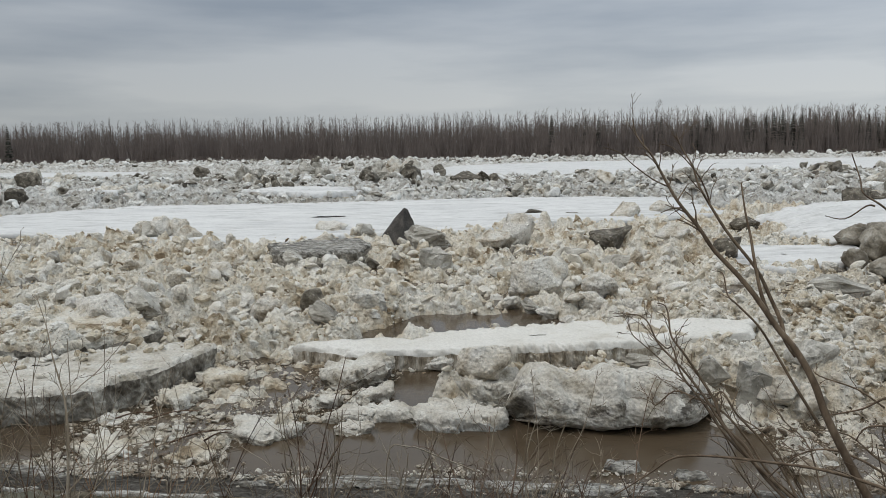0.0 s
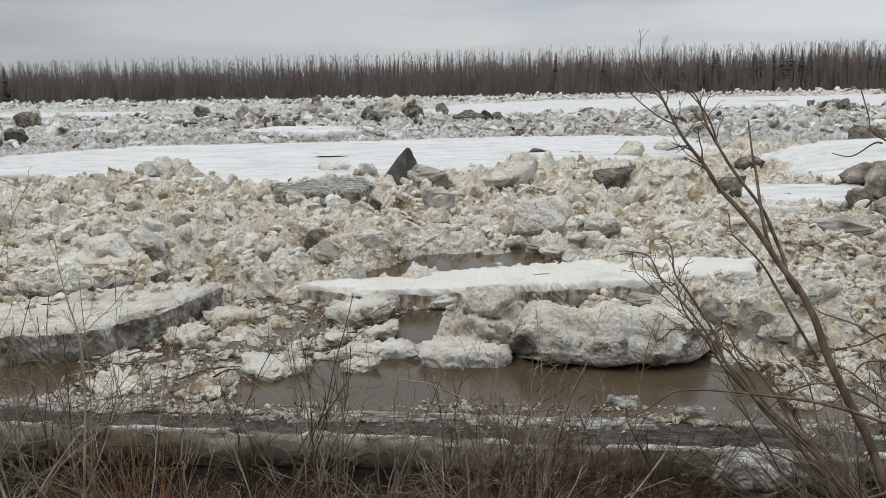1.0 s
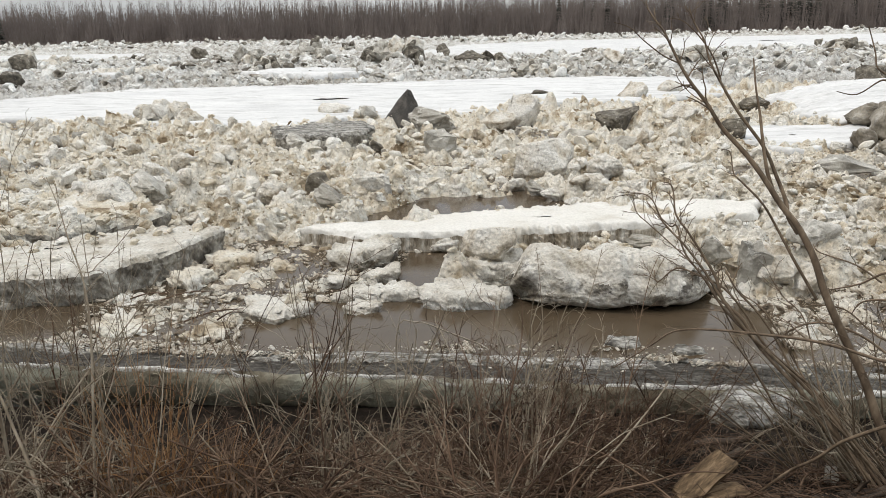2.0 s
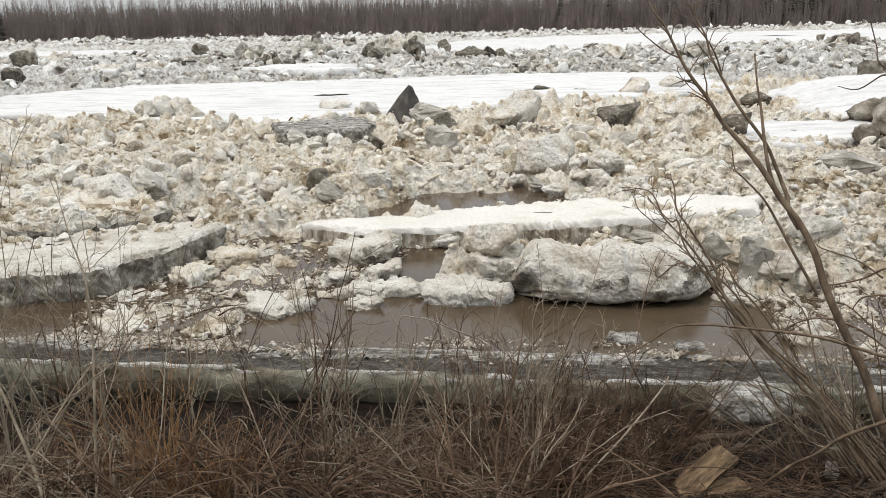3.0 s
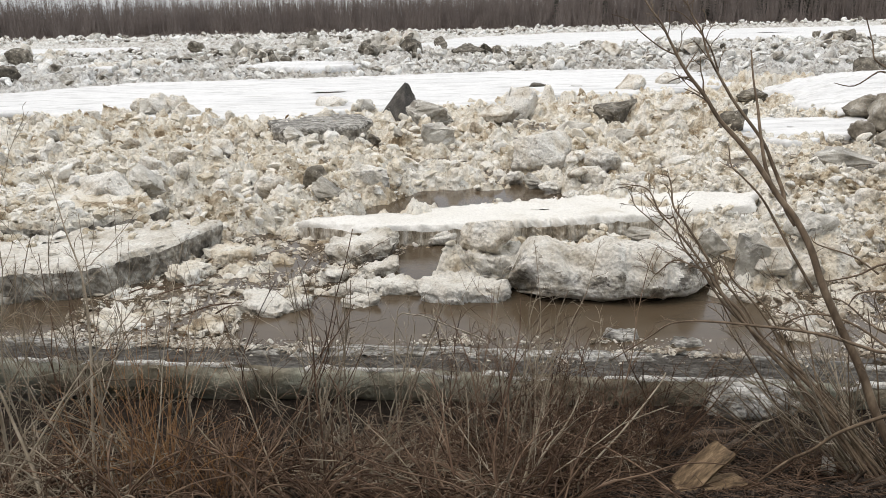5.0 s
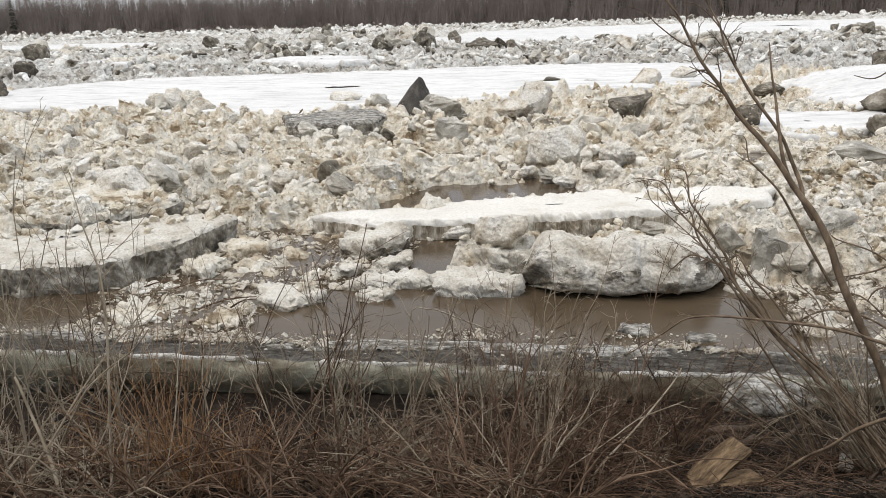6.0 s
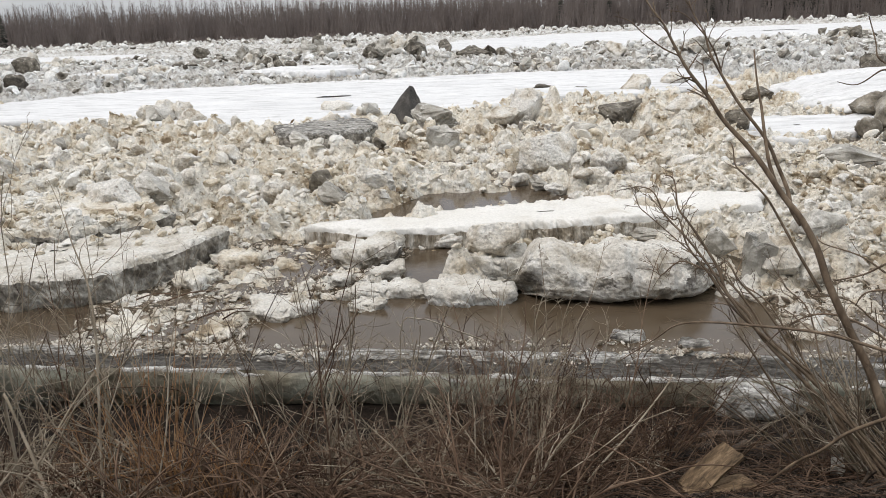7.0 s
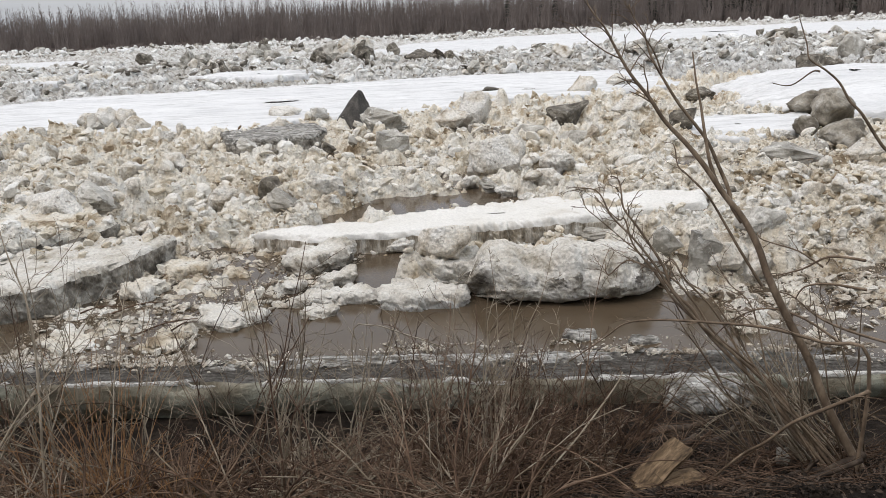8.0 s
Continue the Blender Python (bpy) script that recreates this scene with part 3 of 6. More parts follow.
floe("snow_covered_floe", "large flat floe under white wind-packed snow amid rubble", SNOW_FLAT, 0.30, -0.2, 21, [m_snow, m_slab], rough=0.06, ragged=0.9, angles=420, inner=40, round_over=0.3)
floe("snow_covered_floe", "small flat snow-white floe beside grey boulders of ice", RIGHT_FLAT, 0.26, -0.2, 22, [m_snow, m_slab], rough=0.05, ragged=0.4, inner=20)
floe("snow_mound", "smooth white snow mound leaning on rubble ice", RIGHT_MOUND, 0.45, -0.2, 23, [m_snow, m_slab], rough=0.12, ragged=0.8, dome=0.7, inner=24, round_over=0.5)
floe("snow_covered_floe", "far wide floe of flat white snow", FAR_FLAT, 0.40, -0.2, 24, [m_snow, m_slab], rough=0.1, ragged=2.5, angles=420, inner=30, round_over=0.3)
floe("snow_covered_floe", "far flat floe of white snow near the wooded shore", FAR_LEFT_FLAT, 0.40, -0.2, 25, [m_snow, m_slab], rough=0.1, ragged=2.5, inner=20, round_over=0.3)
for k, patch in enumerate(FAR_PATCHES):
    floe("snow_patch", "patch of white snow lying among coarse far ice", patch, 0.75, -0.2, 26 + k, [m_snow, m_rubble], rough=0.12, ragged=1.2, category="snow", angles=160, inner=14, round_over=0.4)
floe("ice_slab", "layered grey ice shelf tilted up before the snow", [(-6.7, 28.9), (-5.2, 30.3), (-3.4, 29.8), (-2.75, 27.9), (-3.0, 26.4), (-4.4, 26.0), (-5.9, 26.4)], 0.62, 0.0, 28, [m_slush, m_side], rough=0.07, ragged=0.25, inner=16, tilt=(0.03, 0.0))
floe("ice_slab", "long flat white ice slab with a sooty broken front edge",
     [(-2.95, 14.45), (-1.1, 14.75), (1.9, 15.6), (4.2, 15.75), (6.3, 15.4), (5.75, 14.35), (2.75, 13.85), (0.6, 13.75), (-1.45, 13.75)], 0.43, -0.1, 31, tilt=(0.016, 0.012), rough=0.06, angles=640, inner=20, ragged=0.2, mats=[m_cream_snow, m_streak], sooty=4)
LEFT_SLAB = [(-11.0, 11.2), (-9.4, 11.1), (-7.0, 11.05), (-6.05, 11.08), (-5.3, 11.42), (-4.85, 12.14), (-4.62, 12.92), (-4.2, 13.85), (-4.45, 14.25), (-5.4, 14.05), (-6.2, 13.62), (-7.0, 13.1), (-8.1, 13.15), (-11.0, 13.15)]
BACK_SLAB = [(-11.0, 13.6), (-8.3, 13.62), (-7.3, 13.7), (-6.6, 13.98), (-5.9, 14.35), (-5.6, 14.7), (-6.5, 16.1), (-8.9, 16.9), (-11.0, 16.6)]
floe("ice_slab", "broad white ice slab with a thick dark grey side over brown water", LEFT_SLAB, 0.52, -0.12, 33, tilt=(0.0, -0.005), rough=0.055, angles=720, inner=24, round_over=0.13, ragged=0.14, undercut=0.06, sooty=2)
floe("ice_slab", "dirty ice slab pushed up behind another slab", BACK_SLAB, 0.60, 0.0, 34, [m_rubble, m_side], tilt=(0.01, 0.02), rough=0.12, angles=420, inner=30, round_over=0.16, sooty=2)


def thick_slab():
    """A thick slab whose rounded front slopes down to a dirty, hollowed foot at the waterline."""
    profile = np.array([(1.35, -0.12), (1.32, 0.30), (1.26, 0.58), (1.05, 0.76), (0.78, 0.84), (0.52, 0.84), (0.32, 0.77), (0.16, 0.62), (0.05, 0.42), (0.0, 0.27), (0.02, 0.16), (0.10, 0.09), (0.24, 0.05), (0.42, 0.02), (0.5, -0.12)])
    along = np.concatenate([[0], np.cumsum(np.hypot(*np.diff(profile, axis=0).T))])
    fine = np.linspace(0, along[-1], 110)
    py, pz = np.interp(fine, along, profile[:, 0]), np.interp(fine, along, profile[:, 1])
    xs = np.linspace(0.9, 4.15, 330)
    size = smooth(xs, 0.8, 1.25) * (1 - 0.9 * smooth(xs, 3.6, 4.2)) * (0.74 + 0.36 * fbm(xs * 2.1, xs * 0, 32))
    front = np.interp(xs, [0.9, 1.3, 2.4, 3.1, 3.5, 4.15], [10.66, 10.46, 10.30, 10.33, 10.48, 10.85]) + 0.22 * (fbm(xs * 2.3, xs * 0, 35) - 0.5)
    end = 1 - smooth(xs, 0.9, 1.7)
    X = np.tile(xs, (110, 1)) + 0.5 * end * (fbm(fine[:, None] * 2.6, xs * 0, 54) - 0.5) + 0.16 * end * (fbm(fine[:, None] * 9, xs * 0, 55) - 0.5)
    Y = front + 0.7 + (py[:, None] - 0.7) * (0.25 + 0.75 * size)
    Z = np.where(pz[:, None] > 0, pz[:, None] * size, pz[:, None])
    v = np.stack([X, Y, Z], -1).reshape(-1, 3)
    n = 1.8 * noise3(v, 1.5, 36) + 1.3 * noise3(v, 3.6, 37) + 0.9 * noise3(v, 9.5, 38) + 0.6 * noise3(v, 21.0, 39)
    v = v + (n * 0.055)[:, None] * np.array([0.25, -0.75, 0.75])
    f = grid_faces(110, 330)
    dirt = np.clip((0.42 - Z) * 2.4, -1, 1) + 0.05 + 0.5 * smooth(X, 1.9, 1.2) + 2.3 * (fbm(X * 2.2, Z * 3.4, 52) - 0.52) + 0.5 * (fbm(X * 6, Z * 8, 53) - 0.5)
    dirty = (dirt.reshape(-1)[f[:, 0]] > 0.0) & (np.repeat(np.arange(109), 329) > 52)
    ob = tagged(new("ice_slab"), "thick grainy ice slab with a sooty undercut front", "ice floe")
    ob.location = (2.4, 10.9, 0)
    v = v - np.array([2.4, 10.9, 0])
    part("ice_top", mesh_of("ice_top", v, f[~dirty], m_slab), ob)
    part("broken_edge", mesh_of("broken_edge", v, f[dirty], m_patchy), ob, "sooty hollowed foot")


thick_slab()
floe("small_floe", "small lumpy ice floe afloat in brown water", [(-2.15, 12.8), (-1.66, 12.62), (-1.06, 12.78), (-0.98, 13.3), (-1.4, 13.6), (-2.1, 13.25)], 0.34, -0.1, 35, [m_slab, m_patchy], rough=0.11, angles=200, undercut=0.22, tilt=(0.09, 0.05), category="ice floe")
floe("small_floe", "thin flat ice floe afloat in brown water", [(-1.85, 11.12), (-1.29, 10.95), (-0.52, 11.02), (-0.4, 11.4), (-0.9, 11.6), (-1.75, 11.45)], 0.17, -0.08, 36, [m_slab, m_patchy], rough=0.09, angles=140)
floe("small_floe", "rounded ice floe afloat in brown water", [(-0.45, 10.78), (0.16, 10.62), (0.8, 10.68), (0.84, 11.1), (0.2, 11.4), (-0.38, 11.25)], 0.22, -0.08, 37, [m_slab, m_rim], rough=0.09, angles=140)
floe("small_floe", "tiny ice floe afloat in brown water", [(-1.55, 10.62), (-1.3, 10.52), (-1.1, 10.65), (-1.15, 10.85), (-1.45, 10.85)], 0.10, -0.06, 38, [m_slab, m_patchy], rough=0.07, angles=80, round_over=0.06, ragged=0.05)
floe("small_floe", "thin dirty ice floe at the water's edge", [(-3.08, 10.46), (-2.52, 10.25), (-2.12, 10.6), (-2.2, 11.1), (-3.1, 11.1)], 0.16, -0.08, 39, [m_slab, m_patchy], rough=0.09, angles=120)
floe("small_floe", "low lumpy ice floe afloat in brown water", [(-1.52, 12.0), (-1.2, 11.9), (-0.98, 12.0), (-0.95, 12.28), (-1.45, 12.36)], 0.17, -0.06, 42, [m_slab, m_patchy], rough=0.09, angles=90, round_over=0.07, ragged=0.06)
floe("small_floe", "low lumpy ice floe afloat in brown water", [(-2.2, 11.85), (-1.85, 11.75), (-1.64, 11.86), (-1.7, 12.12), (-2.1, 12.18)], 0.14, -0.06, 43, [m_slab, m_patchy], rough=0.08, angles=90, round_over=0.07, ragged=0.06)
floe("small_floe", "lumpy ice floe beside a thick slab", [(0.2, 11.6), (0.7, 11.4), (1.1, 11.6), (1.1, 12.2), (0.5, 12.4), (0.1, 12.1)], 0.42, -0.1, 41, [m_slab, m_patchy], rough=0.15, angles=120)


floe("small_floe", "small white ice floe stranded at the ledge", [(2.0, 9.28), (2.2, 9.15), (2.42, 9.22), (2.4, 9.42), (2.1, 9.46)], 0.045, -0.06, 50, [m_slush, m_side], rough=0.035, angles=90, round_over=0.04, ragged=0.07)
floe("small_floe", "small white ice floe stranded at the ledge", [(2.75, 8.98), (2.95, 8.9), (3.2, 8.95), (3.18, 9.1), (2.85, 9.14)], 0.05, -0.06, 51, [m_slush, m_side], rough=0.035, angles=90, round_over=0.04, ragged=0.07)
floe("small_floe", "low snowy ice floe frozen into muddy brash", [(-4.37, 13.15), (-4.06, 13.64), (-3.51, 13.4), (-3.44, 12.86), (-4.08, 12.66)], 0.20, -0.06, 46, [m_rubble, m_rubble], rough=0.1, angles=140)
floe("small_floe", "flat grey-white ice floe frozen into muddy brash", [(-4.7, 11.96), (-4.62, 12.6), (-4.12, 12.55), (-3.88, 12.32), (-4.16, 11.67)], 0.20, -0.06, 47, [m_rubble, m_rubble], rough=0.09, angles=140)
floe("small_floe", "lumpy snowy ice floe at the muddy shore", [(-3.77, 9.71), (-3.53, 10.35), (-3.16, 10.09), (-3.03, 9.6), (-3.46, 9.48)], 0.10, -0.06, 48, [m_rubble, m_rubble], rough=0.09, angles=140)
floe("small_floe", "thin muddy ice floe close to the shore", [(-5.2, 10.16), (-5.0, 10.7), (-4.35, 10.45), (-4.2, 9.85), (-4.63, 9.65)], 0.07, -0.06, 49, [m_rubble, m_rubble], rough=0.09, angles=140)


# ---- blocks ----
def block_mesh(name, mat, seed, fine=False, points=13):
    """A broken block: the hull of a few random points, cut fine and worn; about 1 m, standing on z = 0."""
    rnd = random.Random(seed)
    bm = bmesh.new()
    for k in range(points):
        a, b = rnd.uniform(0, 2 * math.pi), rnd.uniform(-1, 1)
        s = math.sqrt(1 - b * b)
        r = rnd.uniform(0.8, 1.12)
        x, y, z = s * math.cos(a) * r, s * math.sin(a) * r, b * r
        bm.verts.new((max(-0.85, min(0.85, x)) * 0.6, max(-0.85, min(0.85, y)) * 0.6, max(-0.8, min(0.85, z)) * 0.6))
    hull = bmesh.ops.convex_hull(bm, input=bm.verts[:])
    bmesh.ops.delete(bm, geom=list({g for g in hull["geom_interior"] + hull["geom_unused"] if isinstance(g, bmesh.types.BMVert)}), context="VERTS")
    bmesh.ops.bevel(bm, geom=bm.edges[:], offset=0.05, segments=1, affect="EDGES", clamp_overlap=True)
    bmesh.ops.triangulate(bm, faces=bm.faces[:])
    bmesh.ops.subdivide_edges(bm, edges=[e for e in bm.edges if e.calc_length() > (0.10 if fine else 0.22)], cuts=3 if fine else 2, use_grid_fill=True)
    bmesh.ops.triangulate(bm, faces=bm.faces[:])
    v = np.array([w.co[:] for w in bm.verts])
    n = noise3(v, 2.6, seed) * 0.13 + noise3(v, 6.0, seed + 1) * 0.10 + noise3(v, 13.0, seed + 2) * 0.065 + (noise3(v, 27.0, seed + 3) * 0.045 if fine else 0)
    v = v * (1 + n[:, None] / np.maximum(np.linalg.norm(v, axis=1), 0.1)[:, None])
    low = v[:, 2].min()
    lo, hi = v.min(0), v.max(0)
    v = (v - [(lo[0] + hi[0]) / 2, (lo[1] + hi[1]) / 2, low]) / (hi - lo)
    bm.verts.index_update()
    f = [[w.index for w in fc.verts] for fc in bm.faces]
    bm.free()
    return mesh_of(name, v, f, mat, shade=mat is m_white_block)


pale_blocks = [block_mesh("ice_block", m_white_block, 900 + k) for k in range(8)]
grey_blocks = [block_mesh("ice_block", m_grey_block, 940 + k) for k in range(5)]
dark_blocks = [block_mesh("ice_block", m_dark_block, 970 + k) for k in range(5)]
fine_pale = [block_mesh("ice_block", m_white_block, 1000 + k, True) for k in range(6)]
fine_grey = [block_mesh("ice_block", m_grey_block, 1040 + k, True) for k in range(4)]
fine_dark = [block_mesh("ice_block", m_dark_block, 1070 + k, True) for k in range(4)]
block_rnd = random.Random(4)


def ice_block(x, y, w, h, dark, turn=None, sink=0.12, group="broken ice blocks", z=None, lean=10, fine=False):
    pool, label = (dark_blocks, "dark mud-soaked ice block in the rubble") if dark > 0.84 else (grey_blocks, "grey glassy ice block in the rubble") if dark > 0.62 else (pale_blocks, "pale dirty-white ice block in the rubble")
    if fine:
        pool = fine_dark if pool is dark_blocks else fine_grey if pool is grey_blocks else fine_pale
    ob = tagged(new("ice_block", block_rnd.choice(pool)), label, "ice block", group)
    if z is None:
        z = max(float(field_height(np.array([x]), np.array([y]))[0]), 0.0) * 0.95
    depth = max(min(w, h * 2.0) * block_rnd.uniform(0.7, 1.0), 0.5 * w)
    turn = block_rnd.uniform(-25, 25) if turn is None else turn
    ob.matrix_world = pose(x, y + depth * 0.35, z - sink * h, block_rnd.uniform(-lean, lean), block_rnd.uniform(-lean, lean), turn) @ Matrix.Diagonal((w, depth, h * (1.05 + sink), 1))
    return ob


NEAR = [(2.58, 19.88, 1.81, 1.00, 0), (3.44, 17.94, 0.80, 0.59, 0), (2.13, 18.51, 0.63, 0.32, 0.8), (2.54, 17.96, 0.82, 0.28, 0.4), (4.15, 20.19, 1.02, 0.63, 0.45), (-4.20, 17.81, 0.97, 0.59, 0.55), (-2.76, 17.22, 0.95, 0.54, 0.7), (-1.82, 17.61, 0.94, 0.48, 0.2), (4.42, 12.3, 0.55, 0.55, 0.75), (4.55, 11.0, 0.55, 0.62, 0.8), (5.85, 11.9, 0.85, 0.42, 0.7), (5.2, 11.75, 0.9, 0.5, 0.2), (4.9, 10.9, 0.8, 0.4, 0.1), (3.14, 14.39, 0.62, 0.41, 0.9), (3.68, 13.67, 0.87, 0.27, 0.8), (0.64, 11.73, 1.01, 0.50, 0.3), (0.01, 13.69, 0.88, 0.27, 0.35), (-6.83, 16.89, 0.91, 0.59, 0.7), (-7.31, 15.91, 1.59, 0.68, 0.4), (5.25, 10.87, 0.84, 0.50, 0.2)]
MID = [(6.19, 27.62, 1.77, 1.02, 1), (5.79, 24.80, 1.37, 0.54, 0.8), (4.42, 26.48, 1.48, 0.61, 0.7), (9.66, 25.51, 1.06, 0.74, 0.85), (10.55, 20.16, 1.77, 0.52, 0.75), (-0.64, 29.06, 1.86, 0.98, 0.8), (-5.45, 36.51, 1.59, 0.72, 0.3), (-13.0, 34.6, 3.2, 1.3, 0.25), (3.04, 31.89, 1.71, 1.32, 0.2), (1.88, 30.12, 1.88, 0.68, 0.55), (-4.98, 25.00, 0.80, 0.46, 0.75), (-7.20, 24.17, 1.17, 0.53, 0), (-0.28, 23.88, 1.14, 0.72, 0.75), (-13.78, 28.68, 0.71, 0.52, 0.7), (-12.52, 29.24, 0.85, 0.38, 0.7), (8.87, 29.54, 1.37, 0.58, 0.6)]
FAR = [(9.86, 41.72, 1.65, 1.08, 0.4), (12.86, 44.91, 1.45, 0.83, 0.6), (5.46, 44.82, 1.74, 0.44, 1), (7.33, 44.37, 0.93, 0.33, 0.9), (13.73, 34.59, 1.32, 0.61, 0.9), (25.02, 46.24, 1.86, 1.40, 1), (-5.61, 84.56, 7.00, 3.25, 1), (-23.18, 139.95, 1.67, 2.51, 1), (-17.39, 139.20, 3.31, 2.27, 0.9), (-22.27, 85.50, 4.69, 2.61, 0.75), (-16.40, 73.32, 3.44, 1.66, 0.85), (-18.37, 105.00, 5.81, 2.83, 0.75), (-0.53, 120.07, 2.12, 1.77, 1), (3.42, 83.10, 7.60, 1.47, 0.85), (6.53, 63.08, 2.71, 1.41, 0.35), (9.21, 64.39, 2.98, 0.96, 0.55), (18.77, 99.81, 4.64, 1.12, 0.85)]
ASIDE = [(23.73, 74.20, 3.68, 1.73, 0.7), (26.27, 71.00, 2.46, 1.12, 0.7), (43.59, 85.56, 4.53, 1.98, 0.9), (54.79, 116.97, 1.24, 1.43, 1), (-42.20, 77.70, 2.22, 1.96, 0.85), (-35.84, 64.04, 1.73, 1.36, 0.85), (-32.85, 103.56, 2.24, 1.60, 0.85), (-27.46, 72.85, 3.56, 1.15, 0.6), (-53.77, 108.13, 4.45, 1.42, 0.6), (-31.17, 71.65, 3.46, 1.04, 0.5)]
EDGES = [(27.70, 49.29, 2.75, 1.17, 1), (12.10, 19.05, 1.35, 0.52, 0.6), (-26.35, 42.94, 1.64, 1.27, 0.95)]


def ice_pile(x, y, w, h, dark):
    """A heap of broken blocks, tallest in its middle."""
    floor = max(float(field_height(np.array([x]), np.array([y]))[0]), 0.0) * 0.6
    for k in range(10):
        u = block_rnd.uniform(-0.3, 0.3) if k > 5 else -0.42 + 0.168 * k
        top = h * (1 - 2.2 * u * u)
        bw = w * block_rnd.uniform(0.24, 0.42)
        bh = min(top, bw * block_rnd.uniform(0.55, 0.85))
        lift = (top - bh) * (0.75 if k > 5 else 0.25) + floor
        ice_block(x + u * w, y + block_rnd.uniform(-0.1, 0.1) * w + (0.12 * w if k > 5 else 0), bw, bh, block_rnd.choice((dark, dark, dark, 0.7, 0.3)), turn=block_rnd.uniform(0, 360), lean=24, fine=True, z=lift)


for row in NEAR + MID + FAR + ASIDE + EDGES:
    if row[2] > 2.6 and row[3] > 0.6:
        ice_pile(*row)
    else:
        ice_block(*row, fine=True)

# four rounded boulders of old ice against the snow mound
for k, (x, y, w, h, lean) in enumerate(((14.5, 25.0, 1.5, 1.45, 8), (13.3, 21.9, 1.3, 0.85, -6), (13.0, 23.9, 0.9, 0.75, 6), (15.6, 28.2, 1.9, 1.05, 14))):
    me = block_mesh("ice_boulder", m_boulder, 1200 + k, True, 24)
    me.polygons.foreach_set("use_smooth", [True] * len(me.polygons))
    boulder = tagged(new("ice_boulder", me), "rounded grey-brown ice boulder against a snow mound", "ice boulder", "ice boulders by the mound")
    boulder.matrix_world = pose(x, y + 0.3 * w, 0.02, 0, lean, 30 * k) @ Matrix.Diagonal((w, w * 0.9, h, 1))

# a dark pointed pyramid of ice
pm = bmesh.new()
for co in ((-0.5, -0.2, 0), (0.05, -0.5, 0), (0.5, -0.15, 0), (0.42, 0.45, 0), (-0.4, 0.45, 0), (0.1, 0.05, 1.0), (0.18, 0.12, 0.96), (-0.36, 0.1, 0.28), (0.36, 0.05, 0.5)):
    pm.verts.new(co)
bmesh.ops.convex_hull(pm, input=pm.verts[:])
bmesh.ops.bevel(pm, geom=pm.edges[:], offset=0.015, segments=1, affect="EDGES", clamp_overlap=True)
bmesh.ops.triangulate(pm, faces=pm.faces[:])
bmesh.ops.subdivide_edges(pm, edges=[e for e in pm.edges if e.calc_length() > 0.2], cuts=2, use_grid_fill=True)
bmesh.ops.triangulate(pm, faces=pm.faces[:])
for w in pm.verts:
    w.co += noise.noise_vector(w.co * 4) * 0.045 + noise.noise_vector(w.co * 11) * 0.02
pm_me = bpy.data.meshes.new("ice_block")
pm.to_mesh(pm_me)
pm.free()
pm_me.materials.append(m_black_ice)
pyramid = tagged(new("ice_block", pm_me), "dark pointed pyramid of muddy ice before white snow", "ice block", "broken ice blocks")
pyramid.matrix_world = pose(-1.95, 33.1, 0.0, 0, 0, 8) @ Matrix.Diagonal((1.95, 1.5, 1.6, 1))

# scattered blocks of the jam, more in the coarse patches
made = 0
while made < 130:
    y = block_rnd.uniform(12.5, 34) if made < 90 else block_rnd.uniform(58, 110)
    x = block_rnd.uniform(-0.66, 0.7) * y
    px, py = np.array([x]), np.array([y])
    if max(float(inside(px, py, p)[0]) for p in (OPEN_WATER, POOL, BRASH, SNOW_FLAT, RIGHT_FLAT, RIGHT_MOUND, FAR_FLAT)) > -0.3:
        continue
    if y < 16.5 and -8.5 < x < 6.4:
        continue
    w = block_rnd.uniform(0.4, 1.15) * (1 if y < 35 else 2.4) * (0.6 if 30 < made < 90 else 0.8)
    ice_block(x, y, w, w * block_rnd.uniform(0.45, 0.8), block_rnd.choice((0, 0.1, 0.2, 0.3, 0.3, 0.65, 0.7, 0.9)), lean=22, turn=block_rnd.uniform(0, 360), sink=0.25)
    made += 1


# small chunks and chips, too many to count
def lump_shapes(count, seed, fine):
    """Crumbly rounded-blocky lumps about 1 m across."""
    shapes = []
    for k in range(count):
        rnd = random.Random(seed + k)
        bm = bmesh.new()
        bmesh.ops.create_icosphere(bm, subdivisions=fine, radius=0.5)
        v = np.array([w.co[:] for w in bm.verts])
        f = np.array([[w.index for w in q.verts] for q in bm.faces])
        bm.free()
        for _ in range(7):
            cut = np.array([rnd.gauss(0, 1) for _ in range(3)])
            cut /= np.linalg.norm(cut)
            over = np.maximum(v @ cut - rnd.uniform(0.20, 0.40), 0)
            v = v - over[:, None] * cut
        n = noise3(v, 2.6, seed + k) * 0.24 + noise3(v, 5.5, seed + k + 50) * 0.14 + noise3(v, 11.0, seed + k + 80) * 0.08
        unit = v / np.maximum(np.linalg.norm(v, axis=1), 1e-6)[:, None]
        knobs = np.array([[rnd.gauss(0, 1) for _ in range(3)] for _ in range(9 + 7 * fine)])
        knobs /= np.linalg.norm(knobs, axis=1)[:, None]
        reach = np.array([rnd.uniform(0.25, 0.55) for _ in knobs])
        cap = np.sqrt(np.clip(1 - (np.arccos(np.clip(unit @ knobs.T, -1, 1)) / reach) ** 2, 0, 1)) * reach
        n = n + (0.5 * cap.max(1) - 0.1 if fine > 1 else 0)
        shapes.append((v * (1 + n[:, None]), f))
    return shapes


LARGE, CHUNKS, CHIPS = lump_shapes(12, 60, 3), lump_shapes(16, 160, 2), lump_shapes(16, 260, 1)


